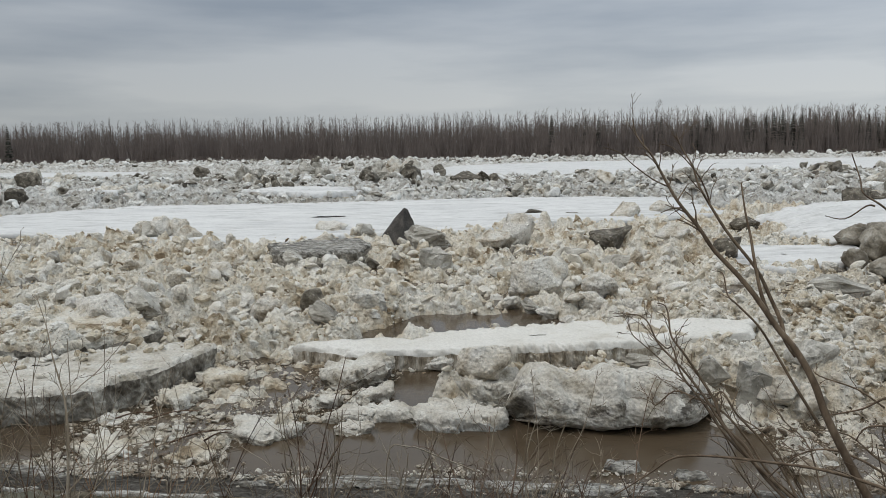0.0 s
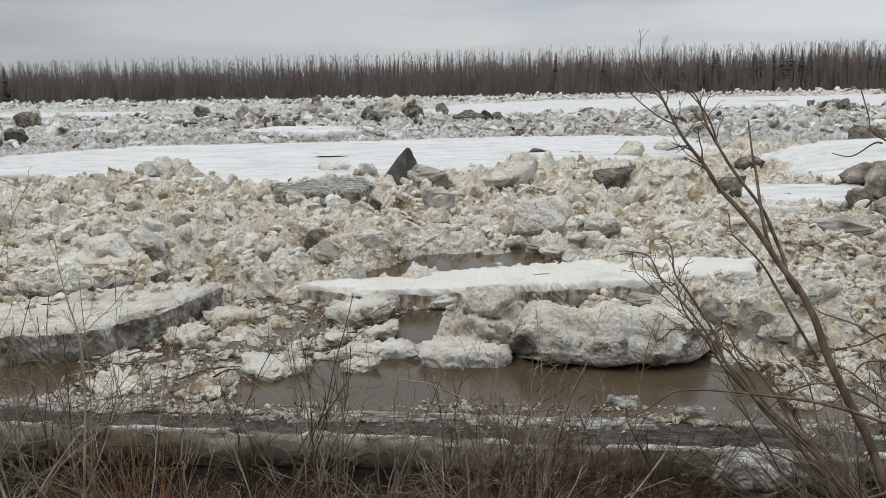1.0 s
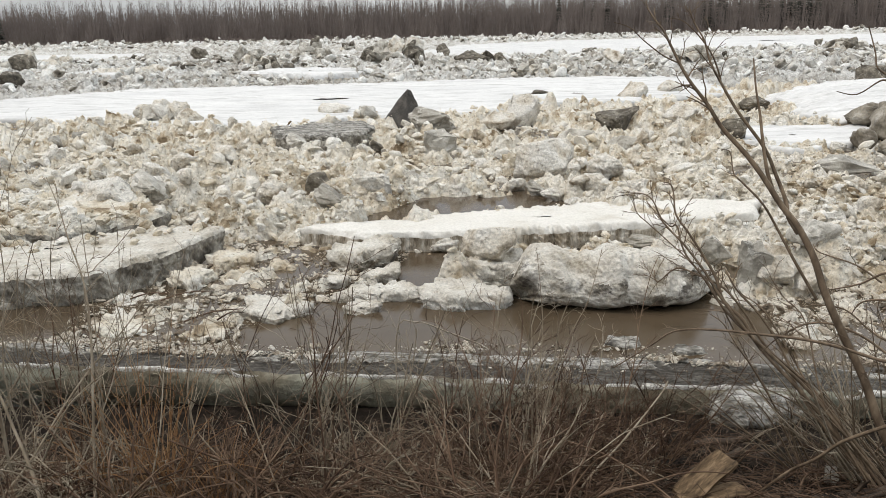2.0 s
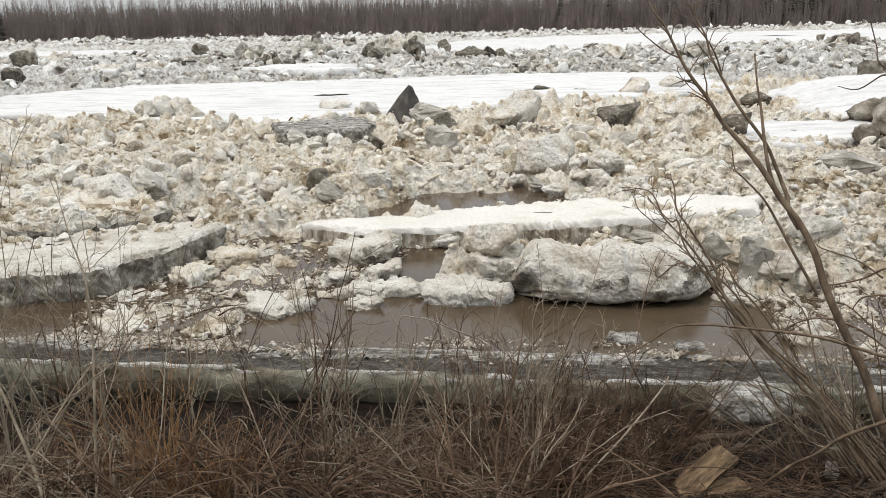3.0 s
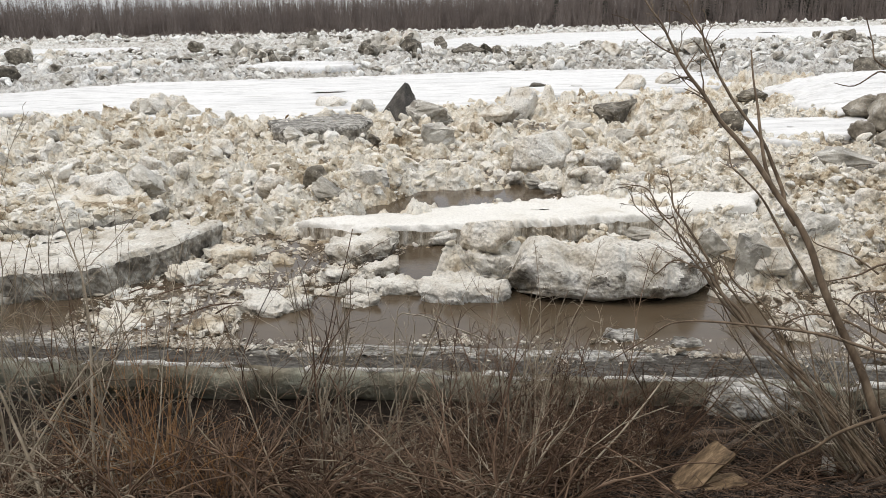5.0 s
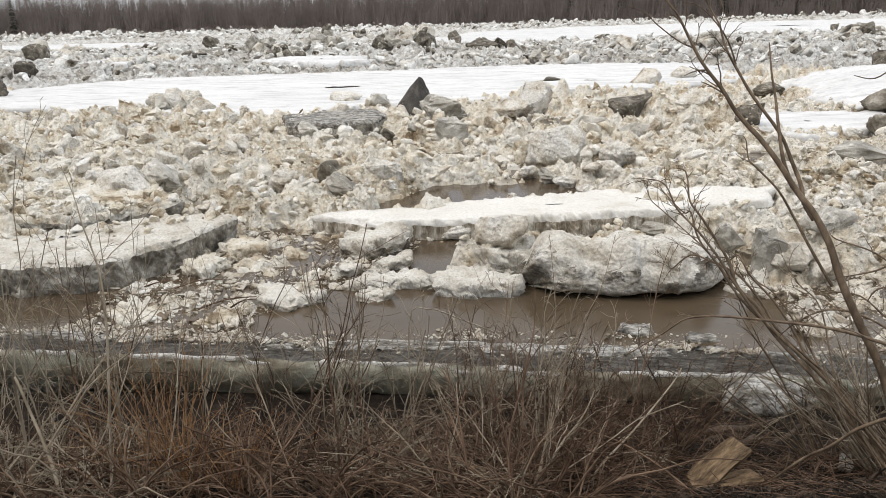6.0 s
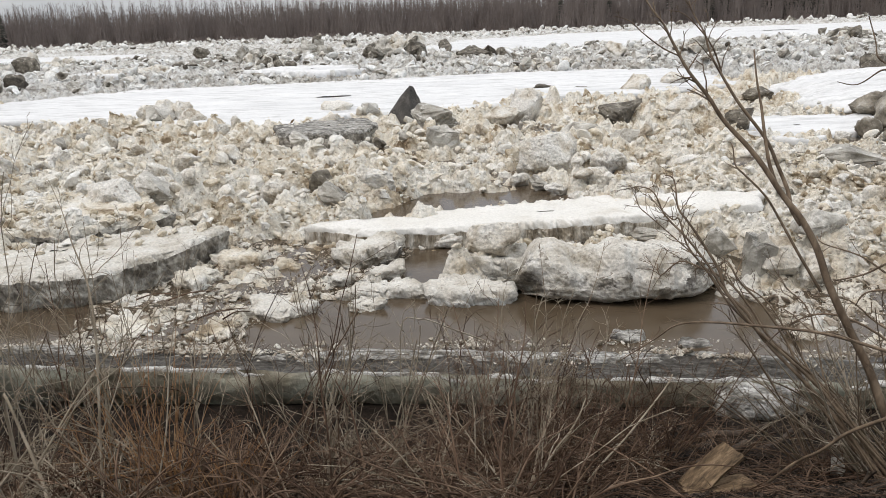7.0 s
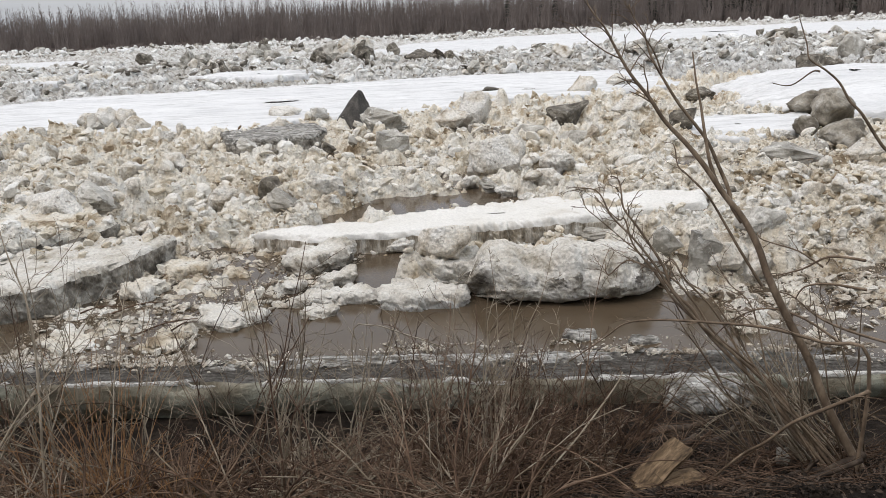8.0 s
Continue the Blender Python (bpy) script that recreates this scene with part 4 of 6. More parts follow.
def turned(a, b, c):
    """Rotation matrices for arrays of angles about x, y and z."""
    one, nil = np.ones_like(a), np.zeros_like(a)
    ca, sa, cb, sb, cc, sc = np.cos(a), np.sin(a), np.cos(b), np.sin(b), np.cos(c), np.sin(c)
    rx = np.stack([one, nil, nil, nil, ca, -sa, nil, sa, ca], -1).reshape(-1, 3, 3)
    ry = np.stack([cb, nil, sb, nil, one, nil, -sb, nil, cb], -1).reshape(-1, 3, 3)
    rz = np.stack([cc, -sc, nil, sc, cc, nil, nil, nil, one], -1).reshape(-1, 3, 3)
    return rz @ ry @ rx


def strew(name, label, category, mat, xs, ys, zs, sizes, flat, seed, big=0.25, worn=False):
    """Joins many small chunks into one mesh; chunks over big and 2.6 times big get finer shapes."""
    rnd = np.random.RandomState(seed)
    big = np.broadcast_to(big, np.shape(xs))
    pool_no = np.where(sizes > 2.6 * big, 0, np.where(sizes > big, 1, 2))
    which = rnd.randint(0, 10000, len(xs))
    rot = turned(rnd.uniform(-0.7, 0.7, len(xs)), rnd.uniform(-0.7, 0.7, len(xs)), rnd.uniform(0, 6.28, len(xs)))
    scl = np.stack([rnd.uniform(0.7, 1.7, len(xs)), rnd.uniform(0.6, 1.2, len(xs)), flat * rnd.uniform(0.5, 1.3, len(xs))], -1) * np.asarray(sizes)[:, None]
    place = np.stack([xs, ys, zs], -1)
    vs, fs, soft, count = [], [], [], 0
    for p, pool in enumerate((LARGE, CHUNKS, CHIPS)):
        for k, (v, f) in enumerate(pool):
            at = np.nonzero((pool_no == p) & (which % len(pool) == k))[0]
            if not len(at):
                continue
            w = np.einsum("nij,nvj->nvi", rot[at], v[None] * scl[at][:, None]) + place[at][:, None]
            vs.append(w.reshape(-1, 3))
            fs.append((f[None] + count + np.arange(len(at))[:, None, None] * len(v)).reshape(-1, 3))
            soft.append(np.full(len(at) * len(f), worn or p < 1))
            count += len(at) * len(v)
    return tagged(new(name, mesh_of(name, np.concatenate(vs), np.concatenate(fs), mat, shade=np.concatenate(soft))), label, category, kind="stuff")


rs = np.random.RandomState(8)
n = 52000
cy = 11.0 * np.exp(rs.uniform(0, 1, n) ** 0.9 * math.log(38 / 11.0))
cx = rs.uniform(-0.7, 0.74, n) * cy
ok = np.maximum.reduce([inside(cx, cy, p) for p in (OPEN_WATER, POOL, LEFT_WATER, SNOW_FLAT, RIGHT_FLAT, RIGHT_MOUND, BRASH, BRASH_RIGHT, [(-3, 14), (6.3, 14), (6.3, 15.7), (-3, 15)],
                                                    LEFT_SLAB, GAP, [(0.95, 10.3), (3.9, 10.3), (4.0, 11.1), (3.2, 11.6), (1.0, 11.8)])]) < -0.05
cx, cy = cx[ok], cy[ok]
keep = np.ones(len(cx), bool)
for bx, by, bw, bh, dark in NEAR + MID:
    keep &= ((cx - bx) / (0.6 * bw)) ** 2 + ((cy - by + 0.25) / (0.3 * bw + 0.6)) ** 2 > 1
cx, cy = cx[keep], cy[keep]
heap = fbm(cx * 0.7, cy * 0.7, 44)
cs = (0.05 + 0.36 * rs.uniform(0, 1, len(cx)) ** 10) * (0.65 + 0.8 * heap)
cs = np.where(cy < 18, np.minimum(cs, 0.22), cs)
cz = np.maximum(field_height(cx, cy), np.where(inside(cx, cy, BACK_SLAB) > 0.1, 0.6, -1.0))
strew("ice_chunks", "crumbly broken lumps of dirty white ice", "ice chunks", m_chips, cx, cy, cz + cs * 0.12 + 0.14 * rs.uniform(0, 1, len(cx)) ** 2 * heap, cs, 0.8, 5, big=0.0095 * cy)
chunk_meshes = [mesh_of("ice_chunk", v - [0, 0, v[:, 2].min()], f, m_white_block) for v, f in LARGE]
laid = 0
while laid < 260:
    y = block_rnd.uniform(11.6, 18.5)
    x = block_rnd.uniform(-0.62, 0.66) * y
    px, py = np.array([x]), np.array([y])
    if max(float(inside(px, py, p)[0]) for p in (OPEN_WATER, POOL, LEFT_WATER, LEFT_SLAB, GAP, BRASH, SLAB_FRONT)) > -0.15 or (y < 15.9 and -3.2 < x < 6.4) or float(inside(px, py, BACK_SLAB)[0]) > -0.2:
        continue
    w = 0.14 + 0.3 * block_rnd.random() ** 2.5
    chunk = tagged(new("ice_chunk", block_rnd.choice(chunk_meshes)), "crumbly cream-white ice chunk lying in the rubble", "ice chunk", "loose ice chunks near the shore")
    chunk.matrix_world = pose(x, y, max(float(field_height(px, py)[0]), 0.0) - 0.12 * w, block_rnd.uniform(-20, 20), block_rnd.uniform(-20, 20), block_rnd.uniform(0, 360)) @ Matrix.Diagonal((w * block_rnd.uniform(0.9, 1.6), w, w * block_rnd.uniform(0.6, 0.95), 1))
    laid += 1
n = 700
cx, cy = rs.uniform(-9.0, -4.6, n), rs.uniform(11.4, 14.2, n)
ok = (inside(cx, cy, LEFT_SLAB) > 0.12) & (rs.uniform(0, 1, n) < 0.08 + 0.9 * smooth(cy - 0.35 * (cx + 7.0), 12.3, 13.2))
cx, cy = cx[ok], cy[ok]
cs = 0.03 + 0.26 * rs.uniform(0, 1, len(cx)) ** 4
strew("ice_crumbs", "ice crumbs strewn on a white slab", "ice crumbs", m_chips, cx, cy, 0.52 - 0.005 * (cy - 12.5) + cs * 0.1, cs, 0.7, 17, big=0.1)
n = 8500
cy, cx = rs.uniform(57, 112, n), rs.uniform(-0.68, 0.72, n)
cx = cx * cy
ok = np.maximum.reduce([inside(cx, cy, p) for p in (FAR_FLAT, SNOW_FLAT, LEAD, *FAR_PATCHES)]) < 0
cx, cy = cx[ok], cy[ok]
cs = 0.22 + 1.15 * rs.uniform(0, 1, len(cx)) ** 5
strew("ice_chunks", "coarse broken ice piled in far ridges", "ice chunks", m_far_chips, cx, cy, field_height(cx, cy) + cs * 0.1, cs, 0.55, 15, big=0.6, worn=True)
n = 2600
cy, cx = rs.uniform(195, 248, n), rs.uniform(-0.68, 0.72, n)
cx = cx * cy
ok = inside(cx, cy, FAR_FLAT) < 0
cx, cy = cx[ok], cy[ok]
cs = 0.6 + 2.2 * rs.uniform(0, 1, len(cx)) ** 3
strew("ice_chunks", "ice heaped along the far shore", "ice chunks", m_far_chips, cx, cy, field_height(cx, cy) + cs * 0.1, cs, 0.6, 16, big=9, worn=True)
n = 28000
cx, cy = rs.uniform(-5.6, 10, n), rs.uniform(9.0, 14.6, n)
ok = (np.maximum(inside(cx, cy, BRASH), inside(cx, cy, BRASH_RIGHT)) > -0.25) & (inside(cx, cy, OPEN_WATER) < 0.2) & (fbm(cx * 1.4, cy * 1.4, 67) > 0.34)
cx, cy = cx[ok], cy[ok]
heap = fbm(cx * 1.4, cy * 1.4, 67)
cs = (0.022 + 0.15 * rs.uniform(0, 1, len(cx)) ** 8) * (0.55 + 1.0 * heap)
strew("brash_ice", "thin muddy brash ice floating packed in brown water", "brash ice", m_brash, cx, cy, np.maximum(field_height(cx, cy), 0.0) + cs * 0.04 + 0.10 * np.maximum(heap - 0.5, 0), cs, 0.40, 6, big=0.11)
n = 17000
cx = rs.uniform(-9, 5.5, n)
band = rs.choice([0, 1, 2], n, p=[0.62, 0.25, 0.13])
wavy = 0.35 * (fbm(cx * 0.8, cx * 0, 5) - 0.5)
cy = 9.12 - 0.09 * cx - np.where(band == 0, rs.normal(0.08, 0.15, n), np.where(band == 1, 0.42 + rs.normal(0, 0.05, n), rs.uniform(0, 1.3, n))) + wavy
ok = (fbm(cx * 1.3, cy * 3.5, 66) > 0.47) | (rs.uniform(0, 1, n) < 0.06)
cx, cy = cx[ok], cy[ok]
cs = 0.014 + 0.10 * rs.uniform(0, 1, len(cx)) ** 6
strew("ice_crumbs", "white ice crumbs strewn along the muddy shore", "ice crumbs", m_brash, cx, cy, 0.03 + np.clip((9.2 - 0.09 * cx - cy) * 0.19, -0.02, 0.4), cs, 0.4, 7, big=0.12)


# ---- shore ice ledge ----
def ledge():
    xs = np.linspace(-11, 5.5, 420)
    rim_y = rim_line(xs) + 0.10 * (fbm(xs * 1.4, xs * 0, 81) - 0.5) + 0.05 * (fbm(xs * 6, xs * 0, 82) - 0.5)
    far_y = 9.25 - 0.09 * xs - 0.05 * np.maximum(xs - 2, 0) ** 2 + 0.3 * (fbm(xs * 1.1, xs * 0, 83) - 0.5)
    rim_z = 0.43 + 0.05 * (fbm(xs * 1.2, xs * 0, 84) - 0.5) + 0.02 * (fbm(xs * 9, xs * 0, 85) - 0.5)
    owner = tagged(new("shore_ice_ledge"), "silt-covered shore ice ledge with a wet greenish broken face", "ice ledge")
    owner.location = (0, 7.5, 0)
    s = np.linspace(0, 1, 60)[:, None]
    X, Y = np.tile(xs, (60, 1)), rim_y + (far_y - rim_y) * s
    Z = rim_z * (1 - s) ** 1.2 + 0.06 * (1 - s) * s * 4 * (fbm(X * 0.9, Y * 4, 85) - 0.5) - 0.05 * s ** 3
    Z = Z + 0.05 * (fbm(X * 5, Y * 12, 86) - 0.5) * smooth(s, 0, 0.06) + 0.05 * (fbm(X * 0.7, Y * 2.5, 87) - 0.3) * np.sin(s * 3.1)
    part("silt_top", mesh_of("silt_top", np.stack([X, Y - 7.5, Z], -1).reshape(-1, 3), grid_faces(60, 420), m_silt), owner, "dark wet silt with icy streaks")
    # thin lumpy sheets of slush frozen onto the silt, broken where the silt shows through
    for at, wide, seed, cut in ((0.74, 0.20, 181, 0.59), (0.50, 0.06, 191, 0.60)):
        q = np.linspace(-1, 1, 34)[:, None]
        s = at + wide * q + 0.12 * (fbm(xs * 0.45, xs * 0, seed) - 0.5)
        X, Y = np.tile(xs, (34, 1)), rim_y + (far_y - rim_y) * s
        Z = rim_z * (1 - np.clip(s, 0, 1)) ** 1.2 - 0.05 * np.clip(s, 0, 1) ** 3 + 0.05 * (fbm(X * 0.7, Y * 2.5, 87) - 0.3) * np.sin(s * 3.1)
        patch = 0.75 * fbm(X * 1.1, Y * 3.2, seed + 1) + 0.25 * fbm(X * 5, Y * 9, seed + 2) + 0.05 * fbm(X * 19, Y * 26, seed + 3)
        Z = Z + np.clip((patch - cut - 0.28 * q ** 2 + 0.06) * 0.9, -0.08, 0.045) + 0.03 * (fbm(X * 9, Y * 14, seed + 4) - 0.45)
        part("slush_sheet", mesh_of("slush_sheet", np.stack([X, Y - 7.5, Z], -1).reshape(-1, 3), grid_faces(34, 420), m_slush), owner, "dirty white slush frozen on silt")
    s = np.linspace(0, 1, 26)[:, None]
    under = 0.12 + 0.25 * fbm(xs * 0.8, xs * 0, 88)
    X = np.tile(xs, (26, 1))
    Y = rim_y - 0.05 * np.sin(s * 3.14) + under * s ** 2 + 0.10 * (fbm(X * 2.5, s * 2.5 + X * 0, 89) - 0.5) * smooth(s, 0, 0.1)
    Z = rim_z + (-0.12 - rim_z) * s
    part("ice_face", mesh_of("ice_face", np.stack([X, Y - 7.5, Z], -1).reshape(-1, 3), grid_faces(26, 420)[:, ::-1], m_face), owner, "wet greenish grey broken ice face")
    w = 0.008 + 0.07 * smooth(fbm(xs * 2.7, xs * 0, 90), 0.42, 0.75)
    ring = [(-0.008, -0.035), (-0.014, 0.0), (-0.004, 0.008), (0.4, 0.011), (0.9, 0.005), (1.0, -0.03)]
    broken = 0.05 * smooth(fbm(xs * 2.3, xs * 0, 93), 0.50, 0.40)
    X = np.tile(xs, (6, 1))
    Y = np.array([rim_y + (a if a < 0 else a * w) for a, b in ring]) + 0.015 * (fbm(X * 7, X * 0, 91) - 0.5)
    Z = np.array([rim_z + b for a, b in ring]) - broken + 0.012 * (fbm(X * 12, Y * 20, 92) - 0.5)
    part("ice_rim", mesh_of("ice_rim", np.stack([X, Y - 7.5, Z], -1).reshape(-1, 3), grid_faces(6, 420), m_rim), owner, "frosty white ice rim")


ledge()
floe("snow_patch", "grainy leftover snow patch at the end of the ledge", [(2.56, 6.95), (2.85, 6.75), (3.15, 6.82), (3.4, 7.0), (3.45, 7.2), (3.1, 7.28), (2.62, 7.26)], 0.38, 0.0, 45, [m_slush, m_side], rough=0.06, tilt=(0.0, 0.2), round_over=0.12, dome=0.0, category="snow", angles=260, ragged=0.09)


# ---- wood: stems, twigs, trees ----
def tube(points, r0, r1, sides=5, steps=4, power=1.0):
    """A tapered round stem along a smooth line through the points."""
    p = [Vector(q) for q in points]
    line = []
    for k in range(len(p) - 1):
        a, b, c, d = p[max(k - 1, 0)], p[k], p[k + 1], p[min(k + 2, len(p) - 1)]
        for q in range(steps):
            t = q / steps
            line.append(0.5 * ((2 * b) + (c - a) * t + (2 * a - 5 * b + 4 * c - d) * t * t + (3 * b - a - 3 * c + d) * t ** 3))
    line.append(p[-1])
    L = np.array(line)
    T = np.gradient(L, axis=0)
    T /= np.maximum(np.linalg.norm(T, axis=1), 1e-9)[:, None]
    A = np.cross(T, [0.31, 0.87, 0.38])
    A /= np.maximum(np.linalg.norm(A, axis=1), 1e-9)[:, None]
    B = np.cross(T, A)
    r = r0 + (r1 - r0) * np.linspace(0, 1, len(L)) ** power
    th = np.linspace(0, 2 * math.pi, sides, endpoint=False)
    V = L[:, None] + r[:, None, None] * (np.cos(th)[None, :, None] * A[:, None] + np.sin(th)[None, :, None] * B[:, None])
    return V.reshape(-1, 3), grid_faces(len(L), sides, wrap=True), L


def joined(pieces):
    vs, fs, c = [], [], 0
    for v, f in pieces:
        vs.append(v)
        fs.append(f + c)
        c += len(v)
    return np.concatenate(vs), np.concatenate(fs)


def grow(rnd, start, way, length, droop, wiggle, count=6):
    """Points of one shoot: it bends towards or away from the ground and wanders a little."""
    p, d = Vector(start), Vector(way).normalized()
    out = [p.copy()]
    for k in range(count):
        d = (d + Vector((rnd.gauss(0, wiggle), rnd.gauss(0, wiggle), rnd.gauss(0, wiggle) - droop / count))).normalized()
        p = p + d * (length / count)
        out.append(p.copy())
    return out


def twiggy_stem(rnd, pts, r0, r1, twigs, twig_len, droop=0.1, sides=5, from_=0.25, depth=1, steps=4):
    v, f, line = tube(pts, r0, r1, sides=sides, steps=steps)
    pieces = [(v, f)]
    for k in range(twigs):
        s = from_ + (1 - from_) * (k + rnd.random()) / twigs
        i = min(int(s * (len(line) - 1)), len(line) - 2)
        ahead = Vector(line[i + 1] - line[i]).normalized()
        side = Vector((rnd.gauss(0, 1), rnd.gauss(0, 0.8), rnd.gauss(0.25, 0.7)))
        way = (ahead * 0.9 + side.normalized() * 0.75).normalized()
        ln = twig_len * rnd.uniform(0.45, 1.2) * (1.15 - 0.5 * s)
        q = grow(rnd, line[i], way, ln, droop, 0.16, 5)
        r = max((r0 + (r1 - r0) * s) * 0.6, 0.0022)
        tv, tf, tl = tube(q, r, max(r * 0.45, 0.0016), sides=3, steps=1)
        pieces.append((tv, tf))
        if depth:
            for _ in range(rnd.randint(1, 3)):
                j = rnd.randrange(2, len(tl) - 1)
                q2 = grow(rnd, tl[j], (Vector(tl[j + 1] - tl[j]).normalized() + Vector((rnd.gauss(0, 0.6), rnd.gauss(0, 0.5), rnd.gauss(0.1, 0.5)))), ln * rnd.uniform(0.25, 0.5), droop, 0.18, 4)
                tv2, tf2, _ = tube(q2, max(r * 0.6, 0.0018), 0.0013, sides=3, steps=1)
                pieces.append((tv2, tf2))
    return joined(pieces)


wood = random.Random(12)


def stem_part(parent, pts, r0, r1, twigs, twig_len, mat, name="stem", **more):
    o = parent.location
    v, f = twiggy_stem(wood, [Vector(p) - o for p in pts], r0, r1, twigs, twig_len, **more)
    return part(name, mesh_of(name, v, f, mat), parent)


def base_at(x, y):
    return (x, y, float(ground_height(np.array([x]), np.array([y]))[0]))


# willows: each row is a stem's line, its radius below and above, its twigs, their length and where they begin
def willow_of(label, rows):
    ob = tagged(new("willow"), label, "willow shrub")
    x, y, z = rows[0][0][0]
    ob.location = base_at(x, y)
    for k, (line, r0, r1, twigs, twig_len, start) in enumerate(rows):
        line = [line[0]] + [tuple(q + wood.gauss(0, 0.012) for q in p) for p in line[1:-1]] + [line[-1]]
        stem_part(ob, ([(line[0][0], line[0][1], min(line[0][2], ob.location.z - 0.05))] if k == 0 else []) + list(line), r0, r1, twigs, twig_len, m_bark, from_=start, name="stem" if r0 > 0.0095 else "branch")
    return ob


willow_of("tall leaning bare willow with forked grey-brown stems", [
    ([(2.97, 4.3, 1.01), (2.73, 4.38, 1.5), (2.6, 4.45, 1.82), (2.48, 4.52, 2.08), (2.36, 4.6, 2.36), (2.29, 4.67, 2.54), (2.2, 4.75, 2.72), (2.11, 4.83, 2.87), (2.0, 4.9, 3.05), (1.89, 4.97, 3.19), (1.79, 5.05, 3.34), (1.69, 5.12, 3.48), (1.57, 5.2, 3.66), (1.49, 5.28, 3.83), (1.42, 5.35, 3.95), (1.36, 5.42, 4.1), (1.34, 5.5, 4.22)], 0.034, 0.004, 14, 0.3, 0.68),
    ([(2.26, 4.85, 2.67), (2.23, 4.92, 2.76), (2.22, 4.98, 2.88), (2.16, 5.04, 3.04), (2.08, 5.11, 3.21), (1.94, 5.17, 3.42), (1.83, 5.24, 3.6), (1.76, 5.3, 3.75), (1.7, 5.37, 3.89), (1.66, 5.43, 4.01), (1.65, 5.5, 4.1)], 0.017, 0.004, 12, 0.26, 0.6),
    ([(2.12, 4.9, 2.88), (2.08, 4.98, 3.04), (2.07, 5.06, 3.25), (2.06, 5.14, 3.42), (2.04, 5.22, 3.6), (2.04, 5.3, 3.77)], 0.015, 0.005, 0, 0.2, 0.6),
    ([(1.58, 5.4, 3.74), (1.47, 5.43, 3.8), (1.34, 5.45, 3.9), (1.24, 5.47, 3.98), (1.14, 5.5, 4.02)], 0.006, 0.0025, 3, 0.12, 0.4),
    ([(1.85, 5.35, 3.63), (1.8, 5.39, 3.8), (1.72, 5.42, 3.91), (1.62, 5.46, 4.01), (1.52, 5.5, 4.04)], 0.007, 0.0025, 3, 0.12, 0.4),
    ([(2.38, 4.75, 2.25), (2.24, 4.81, 2.5), (2.14, 4.88, 2.68), (2.05, 4.94, 2.86), (1.95, 5.01, 2.96), (1.89, 5.07, 3.03), (1.88, 5.14, 3.13), (1.89, 5.2, 3.17)], 0.011, 0.003, 3, 0.2, 0.5),
    ([(1.74, 5.3, 3.48), (1.65, 5.33, 3.53), (1.59, 5.37, 3.62), (1.56, 5.4, 3.68)], 0.004, 0.002, 2, 0.1, 0.4),
])
willow_of("many-stemmed bare willow leaning out over the ledge", [
    ([(2.74, 4.3, 1.05), (2.33, 4.5, 1.62), (1.98, 4.59, 1.99), (1.86, 4.65, 2.14), (1.79, 4.72, 2.27), (1.73, 4.79, 2.4), (1.64, 4.86, 2.54), (1.56, 4.93, 2.69), (1.52, 5.0, 2.79), (1.5, 5.06, 2.89), (1.5, 5.13, 2.96), (1.46, 5.2, 2.96)], 0.0158, 0.004, 16, 0.2, 0.35),
    ([(2.78, 4.3, 1.05), (2.36, 4.5, 1.62), (1.91, 4.58, 2.05), (1.74, 4.67, 2.32), (1.65, 4.76, 2.46), (1.52, 4.84, 2.62), (1.41, 4.93, 2.75), (1.33, 5.02, 2.87), (1.28, 5.11, 2.9), (1.18, 5.2, 2.87)], 0.0130, 0.003, 16, 0.2, 0.4),
    ([(2.83, 4.3, 1.05), (2.39, 4.5, 1.62), (2.07, 4.66, 1.95), (1.93, 4.74, 2.16), (1.8, 4.83, 2.31), (1.64, 4.91, 2.38), (1.54, 4.99, 2.39), (1.43, 5.07, 2.29), (1.42, 5.15, 2.34)], 0.0108, 0.004, 16, 0.25, 0.4),
    ([(2.7, 4.3, 1.05), (2.43, 4.5, 1.62), (1.83, 4.67, 2.13), (1.66, 4.76, 2.38), (1.52, 4.85, 2.58), (1.49, 4.94, 2.72), (1.47, 5.03, 2.69), (1.4, 5.11, 2.78), (1.35, 5.2, 2.83)], 0.0101, 0.003, 14, 0.2, 0.4),
    ([(2.74, 4.3, 1.05), (2.3, 4.5, 1.62), (2.15, 4.67, 1.89), (2.02, 4.76, 2.13), (1.89, 4.84, 2.3), (1.82, 4.93, 2.41), (1.79, 5.01, 2.37), (1.74, 5.1, 2.3)], 0.0101, 0.005, 8, 0.2, 0.5),
    ([(1.93, 4.9, 1.96), (1.78, 4.97, 2.27), (1.64, 5.03, 2.43), (1.52, 5.1, 2.53), (1.38, 5.17, 2.64), (1.31, 5.23, 2.73), (1.28, 5.3, 2.81)], 0.0058, 0.003, 12, 0.2, 0.3),
    ([(2.83, 4.3, 1.05), (2.36, 4.5, 1.62), (2.24, 4.7, 1.87), (2.08, 4.85, 2.14), (1.98, 5.0, 2.21)], 0.0094, 0.004, 12, 0.3, 0.4),
    ([(2.7, 4.3, 1.05), (2.39, 4.5, 1.62), (2.33, 4.8, 2.07), (2.25, 4.95, 2.22), (2.21, 5.1, 2.3)], 0.0072, 0.003, 12, 0.25, 0.4),
    ([(2.21, 4.9, 1.48), (2.1, 4.98, 1.67), (2.0, 5.05, 1.81), (1.91, 5.12, 1.95), (1.85, 5.2, 1.99)], 0.0086, 0.004, 6, 0.2, 0.4),
])
